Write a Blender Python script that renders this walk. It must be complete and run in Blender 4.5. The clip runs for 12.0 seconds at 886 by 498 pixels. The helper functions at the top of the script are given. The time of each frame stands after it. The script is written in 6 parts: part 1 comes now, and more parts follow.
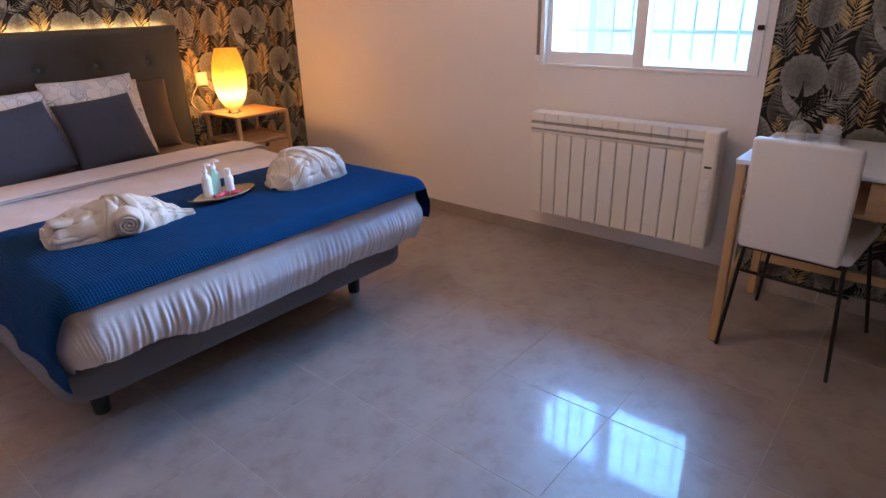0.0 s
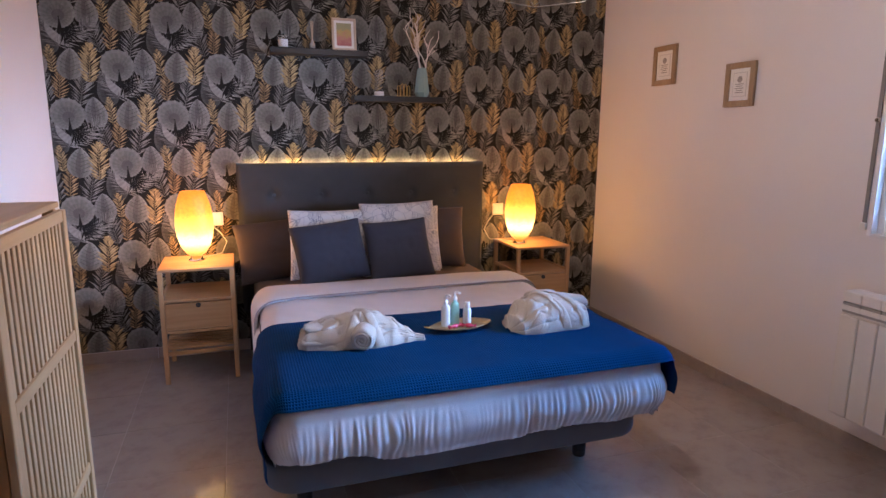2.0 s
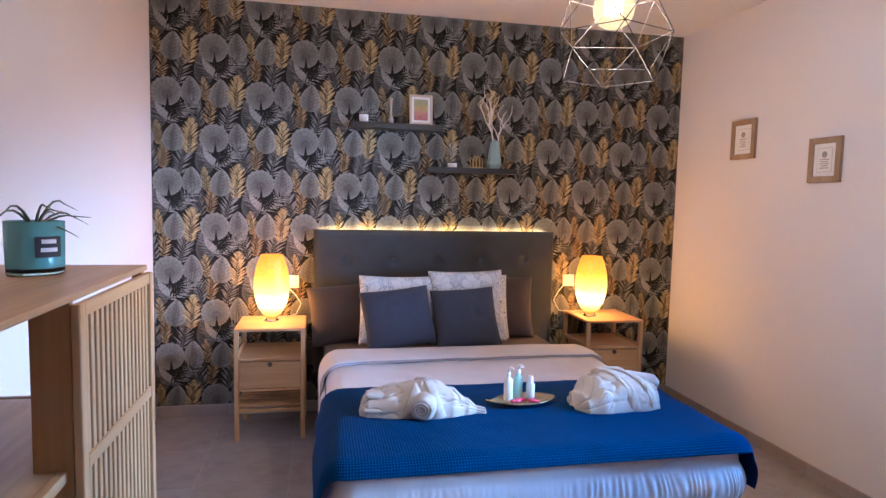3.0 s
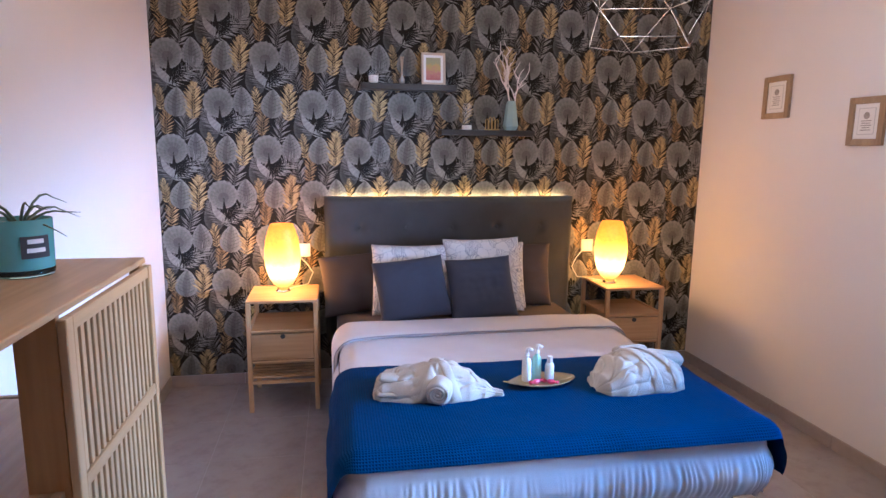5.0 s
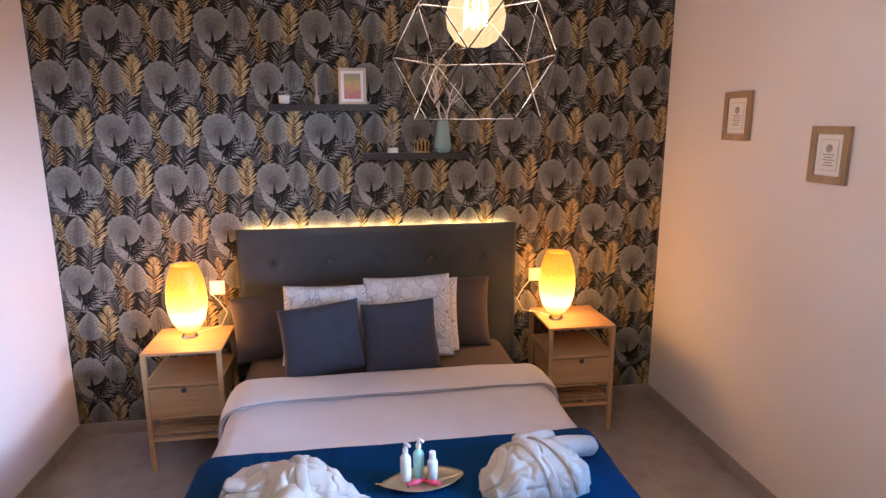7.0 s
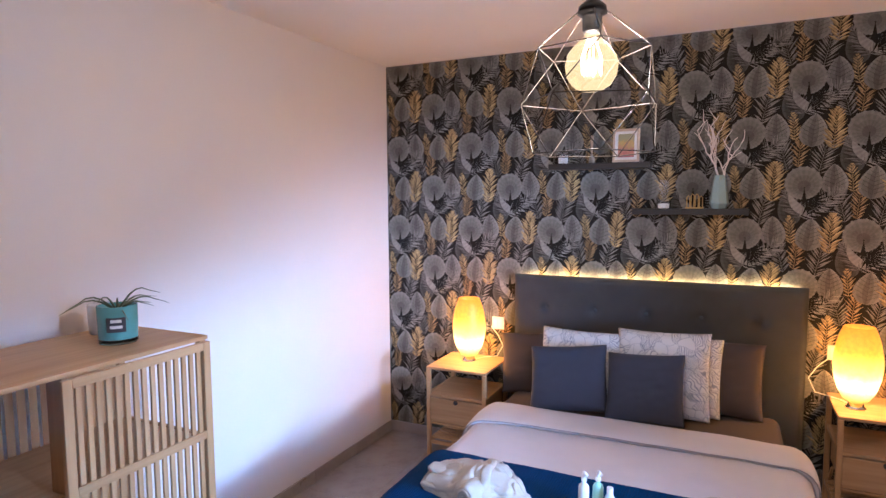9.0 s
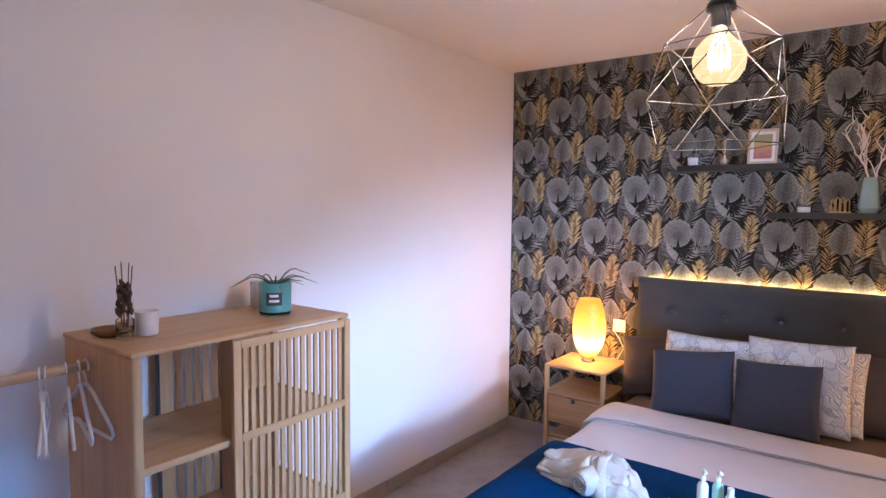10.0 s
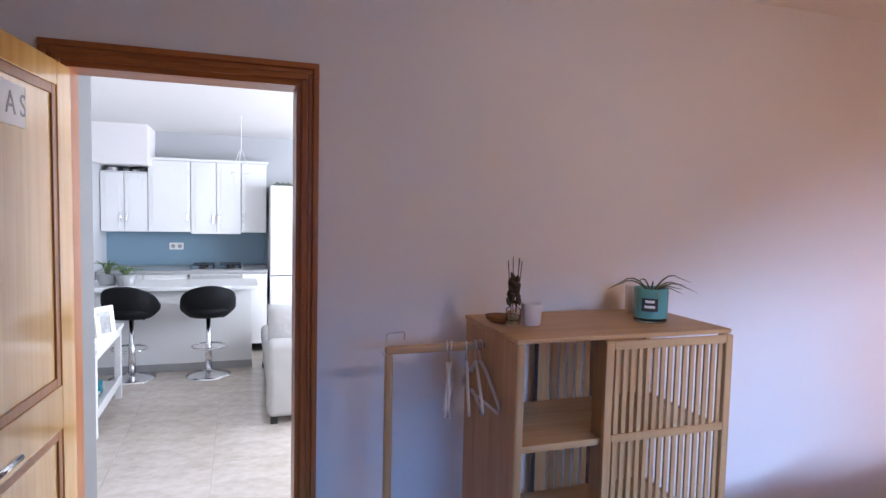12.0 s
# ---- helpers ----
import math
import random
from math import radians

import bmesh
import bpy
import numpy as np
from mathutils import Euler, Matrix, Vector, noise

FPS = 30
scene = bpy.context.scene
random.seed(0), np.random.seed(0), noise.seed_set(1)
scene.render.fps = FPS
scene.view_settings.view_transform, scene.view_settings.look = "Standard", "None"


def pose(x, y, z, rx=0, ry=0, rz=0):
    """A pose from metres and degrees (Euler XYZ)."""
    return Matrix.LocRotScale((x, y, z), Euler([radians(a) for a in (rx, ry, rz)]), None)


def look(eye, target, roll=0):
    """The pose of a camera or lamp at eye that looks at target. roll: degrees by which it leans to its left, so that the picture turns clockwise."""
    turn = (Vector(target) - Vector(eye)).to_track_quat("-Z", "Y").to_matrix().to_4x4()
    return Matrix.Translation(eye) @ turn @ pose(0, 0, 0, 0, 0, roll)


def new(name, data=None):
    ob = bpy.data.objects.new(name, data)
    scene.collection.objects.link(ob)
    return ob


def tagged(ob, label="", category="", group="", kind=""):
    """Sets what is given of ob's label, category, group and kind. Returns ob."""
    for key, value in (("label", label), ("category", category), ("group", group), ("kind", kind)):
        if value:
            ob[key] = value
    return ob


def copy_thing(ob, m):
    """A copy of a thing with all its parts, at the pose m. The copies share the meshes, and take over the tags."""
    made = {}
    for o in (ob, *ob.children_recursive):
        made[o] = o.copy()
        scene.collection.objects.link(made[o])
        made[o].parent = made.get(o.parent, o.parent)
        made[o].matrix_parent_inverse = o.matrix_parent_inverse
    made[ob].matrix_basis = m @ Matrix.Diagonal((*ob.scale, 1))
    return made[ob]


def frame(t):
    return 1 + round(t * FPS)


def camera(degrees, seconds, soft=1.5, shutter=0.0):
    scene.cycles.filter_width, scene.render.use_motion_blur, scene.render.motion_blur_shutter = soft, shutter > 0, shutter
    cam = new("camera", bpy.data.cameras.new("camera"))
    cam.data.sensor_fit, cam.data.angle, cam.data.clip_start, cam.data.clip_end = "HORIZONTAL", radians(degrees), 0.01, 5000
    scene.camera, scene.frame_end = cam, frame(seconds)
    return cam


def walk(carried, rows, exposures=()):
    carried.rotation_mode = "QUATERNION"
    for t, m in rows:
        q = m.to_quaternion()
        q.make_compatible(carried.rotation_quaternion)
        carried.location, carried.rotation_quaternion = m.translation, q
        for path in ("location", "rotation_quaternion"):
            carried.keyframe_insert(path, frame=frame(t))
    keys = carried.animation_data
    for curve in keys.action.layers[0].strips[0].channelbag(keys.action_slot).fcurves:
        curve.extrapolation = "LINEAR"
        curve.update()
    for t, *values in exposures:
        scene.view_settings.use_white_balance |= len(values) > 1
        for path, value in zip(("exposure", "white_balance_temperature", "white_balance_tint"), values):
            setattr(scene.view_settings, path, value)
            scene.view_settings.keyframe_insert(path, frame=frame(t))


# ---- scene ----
cam = camera(72.5, 12.0)
PATH = [
    (0, (0.11, 0.239, 1.332), (-1.09, 1.645, 0.568), -1.4),
    (0.5, (0.081, 0.438, 1.39), (-1.295, 1.694, 0.661), -0.8),
    (1, (0.115, 0.598, 1.385), (-1.462, 1.685, 0.808), 0.0),
    (1.5, (0.156, 0.644, 1.404), (-1.598, 1.493, 0.951), 0.3),
    (2, (0.181, 0.62, 1.412), (-1.679, 1.251, 1.036), 0.4),
    (2.5, (0.206, 0.658, 1.427), (-1.735, 1.101, 1.239), 1.3),
    (4.5, (0.15, 0.618, 1.451), (-1.813, 0.961, 1.274), 0.9),
    (5, (0.074, 0.671, 1.528), (-1.867, 1.025, 1.199), 0.7),
    (5.5, (-0.092, 0.764, 1.628), (-2.012, 1.148, 1.223), 0.7),
    (6, (-0.231, 0.921, 1.781), (-2.137, 1.323, 1.329), 0.6),
    (6.5, (-0.268, 1.112, 1.835), (-2.173, 1.53, 1.39), 0.3),
    (8.5, (-0.147, 1.705, 1.742), (-2.014, 1.014, 1.548), -1.2),
    (9, (-0.064, 1.871, 1.723), (-1.862, 1.012, 1.55), -0.4),
    (9.5, (0.024, 1.932, 1.708), (-1.717, 0.96, 1.55), 0.2),
    (10, (0.065, 1.93, 1.672), (-1.529, 0.731, 1.525), 0.5),
    (10.5, (0.076, 1.918, 1.652), (-1.307, 0.479, 1.522), 0.5),
    (11, (0.081, 1.926, 1.663), (-1.053, 0.285, 1.518), 1.0),
    (11.5, (0.098, 1.933, 1.657), (-0.739, 0.123, 1.514), 1.0),
    (12, (0.079, 1.907, 1.646), (-0.564, 0.018, 1.513), 1.3),
]
walk(cam, [(t, look(eye, target, roll)) for t, eye, target, roll in PATH], exposures=[(0.0, 0.90, 6200, 20), (1.0, 0.70, 5850, 20), (1.5, 0.62, 5600, 20), (2.0, 0.76, 5550, 19), (2.5, 1.18, 5300, 16), (4.5, 1.26, 5050, 14), (5.5, 1.26, 5150, 14), (6.5, 1.02, 5650, 17), (9.0, 1.16, 5300, 16), (10.0, 1.14, 5350, 17), (11.0, 0.56, 5600, 20), (12.0, 0.60, 5700, 22)])

# ---- plan ----
XH, YL, YR, XB, ZC = -3.84, -0.37, 3.22, 1.55, 2.64   # head wall, door wall, window wall, rear wall, ceiling
DX0, DX1, DZ = -0.14, 0.62, 2.098                     # doorway
WX0, WX1, WZ0, WZ1 = -1.70, -0.595, 0.985, 2.12          # window opening
KY = -5.64                                            # far kitchen wall

# ---- world and large lights ----
world = bpy.data.worlds.new("sky")
scene.world = world
world.use_nodes = True
wn = world.node_tree
sky = wn.nodes.new("ShaderNodeTexSky")
sky.sky_type, sky.sun_disc, sky.sun_elevation, sky.sun_rotation = "NISHITA", False, radians(58), radians(150)
wn.nodes["Background"].inputs["Strength"].default_value = 0.05
wn.links.new(sky.outputs["Color"], wn.nodes["Background"].inputs["Color"])


def sun_lamp(name, m, power, colour):
    data = bpy.data.lights.new(name, "SUN")
    data.energy, data.color, data.angle = power, colour, radians(0.5)
    ob = new(name, data)
    ob.matrix_world = m
    return ob


def area_lamp(name, m, power, colour, wide, high):
    data = bpy.data.lights.new(name, "AREA")
    data.energy, data.color, data.shape, data.size, data.size_y = power, colour, "RECTANGLE", wide, high
    ob = new(name, data)
    ob.matrix_world = m
    return ob


sun_lamp("sun", look((2.2, -4.0, 8.0), (-1.0, 1.5, 0)), 3.5, (1.0, 0.95, 0.88))
area_lamp("courtyard_glare", look((0.72, 6.85, 1.93), (-1.68, 3.55, 1.67), 25), 840, (0.55, 0.74, 1.0), 3.4, 0.4)
area_lamp("window_skylight", look((-1.4, 5.95, 3.05), (-1.4, 0.0, 3.05)), 740, (0.17, 0.49, 1.0), 4.0, 2.1)
# added lamp in an unseen wall opening, brightens living room and kitchen
area_lamp("living_room_daylight_fill", look((-3.32, -2.6, 1.4), (0.5, -2.9, 1.1)), 165, (0.90, 1.0, 0.99), 2.25, 1.75)


def point_lamp(name, at, power, colour, radius):
    data = bpy.data.lights.new(name, "POINT")
    data.energy, data.color, data.shadow_soft_size = power, colour, radius
    ob = new(name, data)
    ob.location = at
    return ob


point_lamp("pendant_bulb_light", (-1.596, 1.548, 2.045), 15, (1.0, 0.78, 0.57), 0.018)
point_lamp("bedside_bulb_light", (-3.60, 0.365, 0.80), 13.5, (1.0, 0.38, 0.07), 0.05)
point_lamp("bedside_bulb_light", (-3.575, 2.455, 0.80), 13.5, (1.0, 0.38, 0.07), 0.05)


# ---- materials ----
def nodes_of(name):
    m = bpy.data.materials.new(name)
    m.use_nodes = True
    return m, m.node_tree, m.node_tree.nodes["Principled BSDF"]


def noise_at(t, scale, detail=4.0, stretch=(1, 1, 1), coord="Object", rough=0.55):
    tc, mp, nz = (t.nodes.new("ShaderNode" + k) for k in ("TexCoord", "Mapping", "TexNoise"))
    mp.inputs["Scale"].default_value = stretch
    nz.inputs["Scale"].default_value, nz.inputs["Detail"].default_value, nz.inputs["Roughness"].default_value = scale, detail, rough
    t.links.new(tc.outputs[coord], mp.inputs["Vector"])
    t.links.new(mp.outputs["Vector"], nz.inputs["Vector"])
    return nz


def ramp(t, src, stops):
    r = t.nodes.new("ShaderNodeValToRGB")
    while len(r.color_ramp.elements) < len(stops):
        r.color_ramp.elements.new(0.5)
    for e, (p, c) in zip(r.color_ramp.elements, stops):
        e.position, e.color = p, (*c, 1)
    t.links.new(src, r.inputs["Fac"])
    return r


def mixed(t, fac, a, b, mode="MIX"):
    x = t.nodes.new("ShaderNodeMix")
    x.data_type, x.blend_type = "RGBA", mode
    for key, v in (("Factor", fac), ("A", a), ("B", b)):
        slot = [i for i in x.inputs if i.name == key and (i.type == "VALUE" if key == "Factor" else i.type == "RGBA")][0]
        if isinstance(v, (float, int)):
            slot.default_value = v
        elif isinstance(v, tuple):
            slot.default_value = (*v, 1)
        else:
            t.links.new(v, slot)
    return [o for o in x.outputs if o.type == "RGBA"][0]


def bumped(t, p, height, strength, distance):
    b = t.nodes.new("ShaderNodeBump")
    b.inputs["Strength"].default_value, b.inputs["Distance"].default_value = strength, distance
    t.links.new(height, b.inputs["Height"])
    if p.inputs["Normal"].is_linked:
        t.links.new(p.inputs["Normal"].links[0].from_socket, b.inputs["Normal"])
    t.links.new(b.outputs["Normal"], p.inputs["Normal"])


def surface(name, colour, rough=0.5, metal=0.0, vary=0.12, big=3.0, fine=60.0, bump=0.15, depth=0.002, stretch=(1, 1, 1), sheen=0.0, random_tint=0.0):
    """A painted, cloth or stone-like surface with stains at one scale and grain at another."""
    m, t, p = nodes_of(name)
    dark, light = tuple(c * (1 - vary) for c in colour), tuple(min(1, c * (1 + vary)) for c in colour)
    n1, n2 = noise_at(t, big, 3, stretch), noise_at(t, fine, 5, stretch)
    c = mixed(t, 0.35, ramp(t, n1.outputs["Fac"], [(0.3, dark), (0.7, light)]).outputs["Color"], ramp(t, n2.outputs["Fac"], [(0.3, dark), (0.7, light)]).outputs["Color"])
    if random_tint:
        info = t.nodes.new("ShaderNodeObjectInfo")
        c = mixed(t, 1.0, c, ramp(t, info.outputs["Random"], [(0.0, (1 - random_tint,) * 3), (1.0, (1,) * 3)]).outputs["Color"], "MULTIPLY")
    t.links.new(c, p.inputs["Base Color"])
    p.inputs["Metallic"].default_value = metal
    rr = t.nodes.new("ShaderNodeMapRange")
    rr.inputs["To Min"].default_value, rr.inputs["To Max"].default_value = max(0.02, rough - 0.07), min(1, rough + 0.07)
    t.links.new(n1.outputs["Fac"], rr.inputs["Value"])
    t.links.new(rr.outputs["Result"], p.inputs["Roughness"])
    if sheen:
        p.inputs["Sheen Weight"].default_value = sheen
    if bump:
        bumped(t, p, n2.outputs["Fac"], bump, depth)
    return m


def wood(name, dark, light, stretch, rough=0.45, scale=7.0, rings=0.0):
    """Grained wood; stretch is small along the grain."""
    m, t, p = nodes_of(name)
    n1, n2 = noise_at(t, scale, 6, stretch, rough=0.65), noise_at(t, scale * 7, 4, stretch)
    mid = tuple((a + b) / 2 for a, b in zip(dark, light))
    c = mixed(t, 0.4, ramp(t, n1.outputs["Fac"], [(0.3, dark), (0.5, mid), (0.68, light)]).outputs["Color"], ramp(t, n2.outputs["Fac"], [(0.35, dark), (0.65, light)]).outputs["Color"])
    info = t.nodes.new("ShaderNodeObjectInfo")
    c = mixed(t, 1.0, c, ramp(t, info.outputs["Random"], [(0.0, (0.86, 0.84, 0.82)), (1.0, (1, 1, 1))]).outputs["Color"], "MULTIPLY")
    t.links.new(c, p.inputs["Base Color"])
    p.inputs["Roughness"].default_value = rough
    bumped(t, p, n2.outputs["Fac"], 0.12, 0.001)
    return m


def glow(name, colour, strength):
    m, t, p = nodes_of(name)
    p.inputs["Base Color"].default_value = (*colour, 1)
    p.inputs["Emission Color"].default_value, p.inputs["Emission Strength"].default_value = (*colour, 1), strength
    return m


def glass(name, tint=(1, 1, 1), rough=0.02, ior=1.45):
    m, t, p = nodes_of(name)
    p.inputs["Base Color"].default_value = (*tint, 1)
    p.inputs["Transmission Weight"].default_value, p.inputs["Roughness"].default_value, p.inputs["IOR"].default_value = 1.0, rough, ior
    return m


M_WALL = surface("white_wall_paint", (0.78, 0.74, 0.73), 0.75, vary=0.025, big=1.3, fine=160, bump=0.12, depth=0.002)
M_CEIL = surface("ceiling_paint", (0.80, 0.77, 0.75), 0.8, vary=0.02, big=1.0, fine=120, bump=0.1)
M_GREYWALL = surface("pale_grey_wall", (0.46, 0.46, 0.47), 0.7, vary=0.03, big=1.2, fine=140, bump=0.08)
M_PARTITION = surface("mid_grey_panel", (0.17, 0.165, 0.165), 0.6, vary=0.04, big=1.2, fine=140, bump=0.05)
M_SKIRT = surface("ceramic_skirting", (0.36, 0.30, 0.27), 0.3, vary=0.12, big=6, fine=40, bump=0.05)
M_GROUT = surface("grout", (0.432, 0.396, 0.374), 0.8, vary=0.1, big=8, fine=90)
M_BAMBOO = wood("bamboo_upright", (0.44, 0.25, 0.105), (0.64, 0.41, 0.21), (1, 1, 0.06), 0.42)
M_BAMBOO_X = wood("bamboo_along", (0.44, 0.25, 0.105), (0.64, 0.41, 0.21), (0.06, 1, 1), 0.42)
M_BAMBOO_Y = wood("bamboo_across", (0.44, 0.25, 0.105), (0.64, 0.41, 0.21), (1, 0.06, 1), 0.42)
M_CASING = wood("stained_pine_casing", (0.25, 0.068, 0.013), (0.50, 0.18, 0.045), (1, 1, 0.05), 0.35, 9)
M_CASING_X = wood("stained_pine_head", (0.25, 0.068, 0.013), (0.50, 0.18, 0.045), (0.05, 1, 1), 0.35, 9)
M_DOOR = wood("varnished_pine_door", (0.50, 0.25, 0.06), (0.74, 0.44, 0.14), (1, 1, 0.035), 0.13, 6)
_dp = M_DOOR.node_tree.nodes["Principled BSDF"]
_dp.inputs["Coat Weight"].default_value, _dp.inputs["Coat Roughness"].default_value = 0.8, 0.08
M_DOORDARK = wood("dark_panel_moulding", (0.26, 0.09, 0.02), (0.42, 0.18, 0.05), (1, 1, 0.05), 0.3, 8)
M_HEADBOARD = surface("charcoal_upholstery", (0.095, 0.102, 0.115), 0.85, vary=0.18, big=5, fine=420, bump=0.35, depth=0.001, sheen=0.06)
M_BEDFRAME = surface("grey_bed_upholstery", (0.12, 0.125, 0.14), 0.85, vary=0.15, big=4, fine=420, bump=0.35, depth=0.001, sheen=0.06)
M_BROWN = surface("taupe_brown_cotton", (0.066, 0.048, 0.047), 0.85, vary=0.12, big=5, fine=300, bump=0.25, depth=0.001, sheen=0.05)
M_NAVY = surface("slate_navy_cotton", (0.030, 0.034, 0.056), 0.85, vary=0.14, big=6, fine=380, bump=0.35, depth=0.001, sheen=0.05)
M_DUVET = surface("pale_cotton_duvet", (0.58, 0.54, 0.55), 0.85, vary=0.04, big=5, fine=260, bump=0.25, depth=0.0015, sheen=0.1)
M_PIPING = surface("grey_piping", (0.28, 0.27, 0.29), 0.8, vary=0.1)
M_TOWEL = surface("cream_towelling", (0.45, 0.415, 0.37), 0.95, vary=0.12, big=14, fine=260, bump=0.6, depth=0.002, sheen=0.08)
M_DARKLEG = surface("black_plastic_leg", (0.022, 0.022, 0.025), 0.5, vary=0.2)
M_BLACKMETAL = surface("black_metal", (0.02, 0.018, 0.016), 0.35, 0.6, vary=0.2)
M_CAGE = surface("bronze_black_wire", (0.024, 0.017, 0.011), 0.55, 0.15, vary=0.2)
M_CHROME = surface("chrome", (0.75, 0.75, 0.76), 0.12, 1.0, vary=0.05, bump=0)
M_RADIATOR = surface("cream_enamel", (0.78, 0.74, 0.69), 0.35, vary=0.03, big=2, bump=0.02)
M_RADGREY = surface("grille_shadow_grey", (0.35, 0.33, 0.31), 0.5, vary=0.08)
M_PVC = surface("white_window_plastic", (0.80, 0.80, 0.80), 0.3, vary=0.02, bump=0)
M_SHUTTER = surface("grey_shutter_slat", (0.50, 0.52, 0.53), 0.5, vary=0.05, bump=0)
M_STRAP = surface("grey_webbing_strap", (0.24, 0.22, 0.21), 0.9, vary=0.15, fine=300)
M_BARS = surface("white_painted_iron", (0.42, 0.46, 0.50), 0.6, vary=0.1)
M_COURT = surface("glowing_render", (0.27, 0.54, 0.66), 0.9, vary=0.05, big=0.8, fine=40, bump=0.3)
M_COURTGREY = surface("weathered_concrete", (0.40, 0.42, 0.44), 0.9, vary=0.12, big=1.5, fine=30, bump=0.4)
M_WHITE = surface("white_lacquer", (0.80, 0.79, 0.78), 0.35, vary=0.02, bump=0.02)
M_PAPER = surface("white_paper", (0.82, 0.80, 0.77), 0.8, vary=0.02)
M_INK = surface("dark_ink", (0.05, 0.05, 0.055), 0.8, vary=0.1)
M_KRAFT = wood("light_ash_frame", (0.30, 0.20, 0.12), (0.46, 0.33, 0.21), (1, 1, 0.2), 0.6, 12)
M_SHELF = surface("black_brown_shelf", (0.018, 0.017, 0.018), 0.45, vary=0.25)
M_BLUESPLASH = surface("blue_grey_backsplash", (0.20, 0.30, 0.38), 0.35, vary=0.06, big=2)
M_STONE = surface("grey_worktop", (0.36, 0.36, 0.36), 0.3, vary=0.15, fine=120)
M_BLACKSEAT = surface("black_leatherette", (0.009, 0.009, 0.010), 0.62, vary=0.2, fine=200)
M_BLACKSEAT.node_tree.nodes["Principled BSDF"].inputs["Specular IOR Level"].default_value = 0.15
M_SOFA = surface("cream_grey_sofa_fabric", (0.55, 0.54, 0.52), 0.95, vary=0.08, big=6, fine=220, bump=0.4)
M_GLASS = glass("clear_glass")
M_CAMBRIC = surface("seat_foam_white", (0.72, 0.70, 0.69), 0.5, vary=0.03)


# ---- mesh helpers ----
def part(name, bm, material, parent=None, label="", smooth=False):
    me = bpy.data.meshes.new(name)
    bmesh.ops.recalc_face_normals(bm, faces=bm.faces[:])
    bm.to_mesh(me)
    bm.free()
    me.materials.append(material)
    if smooth:
        me.polygons.foreach_set("use_smooth", [True] * len(me.polygons))
    ob = new(name, me)
    ob.parent = parent
    if label:
        ob["label"] = label
    return ob


def thing(name, m, label, category, group="", kind=""):
    ob = new(name)
    ob.empty_display_size = 0.1
    ob.matrix_world = m
    return tagged(ob, label, category, group, kind)


def box(x0, x1, y0, y1, z0, z1, bevel=0.0, bm=None, seg=2):
    b = bmesh.new()
    bmesh.ops.create_cube(b, size=1.0, matrix=Matrix.LocRotScale(((x0 + x1) / 2, (y0 + y1) / 2, (z0 + z1) / 2), None, (x1 - x0, y1 - y0, z1 - z0)))
    if bevel:
        bmesh.ops.bevel(b, geom=b.edges[:] + b.verts[:], offset=bevel, segments=seg, profile=0.5, affect="EDGES")
    if bm is None:
        return b
    return merge(bm, b)


def merge(bm, other, m=None):
    vs = [bm.verts.new(m @ v.co if m else v.co) for v in other.verts]
    other.verts.index_update()
    for f in other.faces:
        try:
            bm.faces.new([vs[v.index] for v in f.verts])
        except ValueError:
            pass
    other.free()
    return bm


def lathe(profile, seg=32, bm=None, at=(0, 0, 0), close=True):
    """Turns (radius, height) pairs round the z axis."""
    b = bm or bmesh.new()
    rings = [[b.verts.new((at[0] + r * math.cos(2 * math.pi * k / seg), at[1] + r * math.sin(2 * math.pi * k / seg), at[2] + z)) for k in range(seg)] for r, z in profile]
    for a, c in zip(rings, rings[1:]):
        for k in range(seg):
            b.faces.new((a[k], a[(k + 1) % seg], c[(k + 1) % seg], c[k]))
    if close:
        b.faces.new(rings[0][::-1])
        b.faces.new(rings[-1])
    return b


def tube(points, radius, seg=8, bm=None, taper=1.0):
    """A round rod along the points."""
    b = bm or bmesh.new()
    pts = [Vector(p) for p in points]
    rings, up = [], Vector((0.31, 0.17, 0.93)).normalized()
    for i, p in enumerate(pts):
        d = (pts[min(i + 1, len(pts) - 1)] - pts[max(i - 1, 0)]).normalized()
        if abs(d.dot(up)) > 0.97:
            up = Vector((0.9, 0.3, 0.1)).normalized()
        u = d.cross(up).normalized()
        w = d.cross(u)
        r = radius * (1 + (taper - 1) * i / max(1, len(pts) - 1))
        rings.append([b.verts.new(p + u * r * math.cos(2 * math.pi * k / seg) + w * r * math.sin(2 * math.pi * k / seg)) for k in range(seg)])
    for a, c in zip(rings, rings[1:]):
        for k in range(seg):
            b.faces.new((a[k], a[(k + 1) % seg], c[(k + 1) % seg], c[k]))
    b.faces.new(rings[0][::-1])
    b.faces.new(rings[-1])
    return b


def grid(nu, nv, fn, thick=0.0, wrap=False):
    """A sheet of nu x nv cells, fn(u, v) in 0..1 giving each point; thick adds a back."""
    b = bmesh.new()
    rows = [[b.verts.new(fn(i / nu, j / nv)) for j in range(nv + 1)] for i in range(nu + 1)]
    for i in range(nu):
        for j in range(nv):
            b.faces.new((rows[i][j], rows[i + 1][j], rows[i + 1][j + 1], rows[i][j + 1]))
    if thick:
        b.normal_update()
        bmesh.ops.solidify(b, geom=b.faces[:], thickness=thick)
    return b


def wobble(x, y, z=0.0, s=1.0):
    return noise.noise(Vector((x * s, y * s, z * s)))


I4 = Matrix.Identity(4)


# ---- setting ----
def structure(name, bm, material, label):
    return tagged(part(name, bm, material), label, "structure", kind="structure")


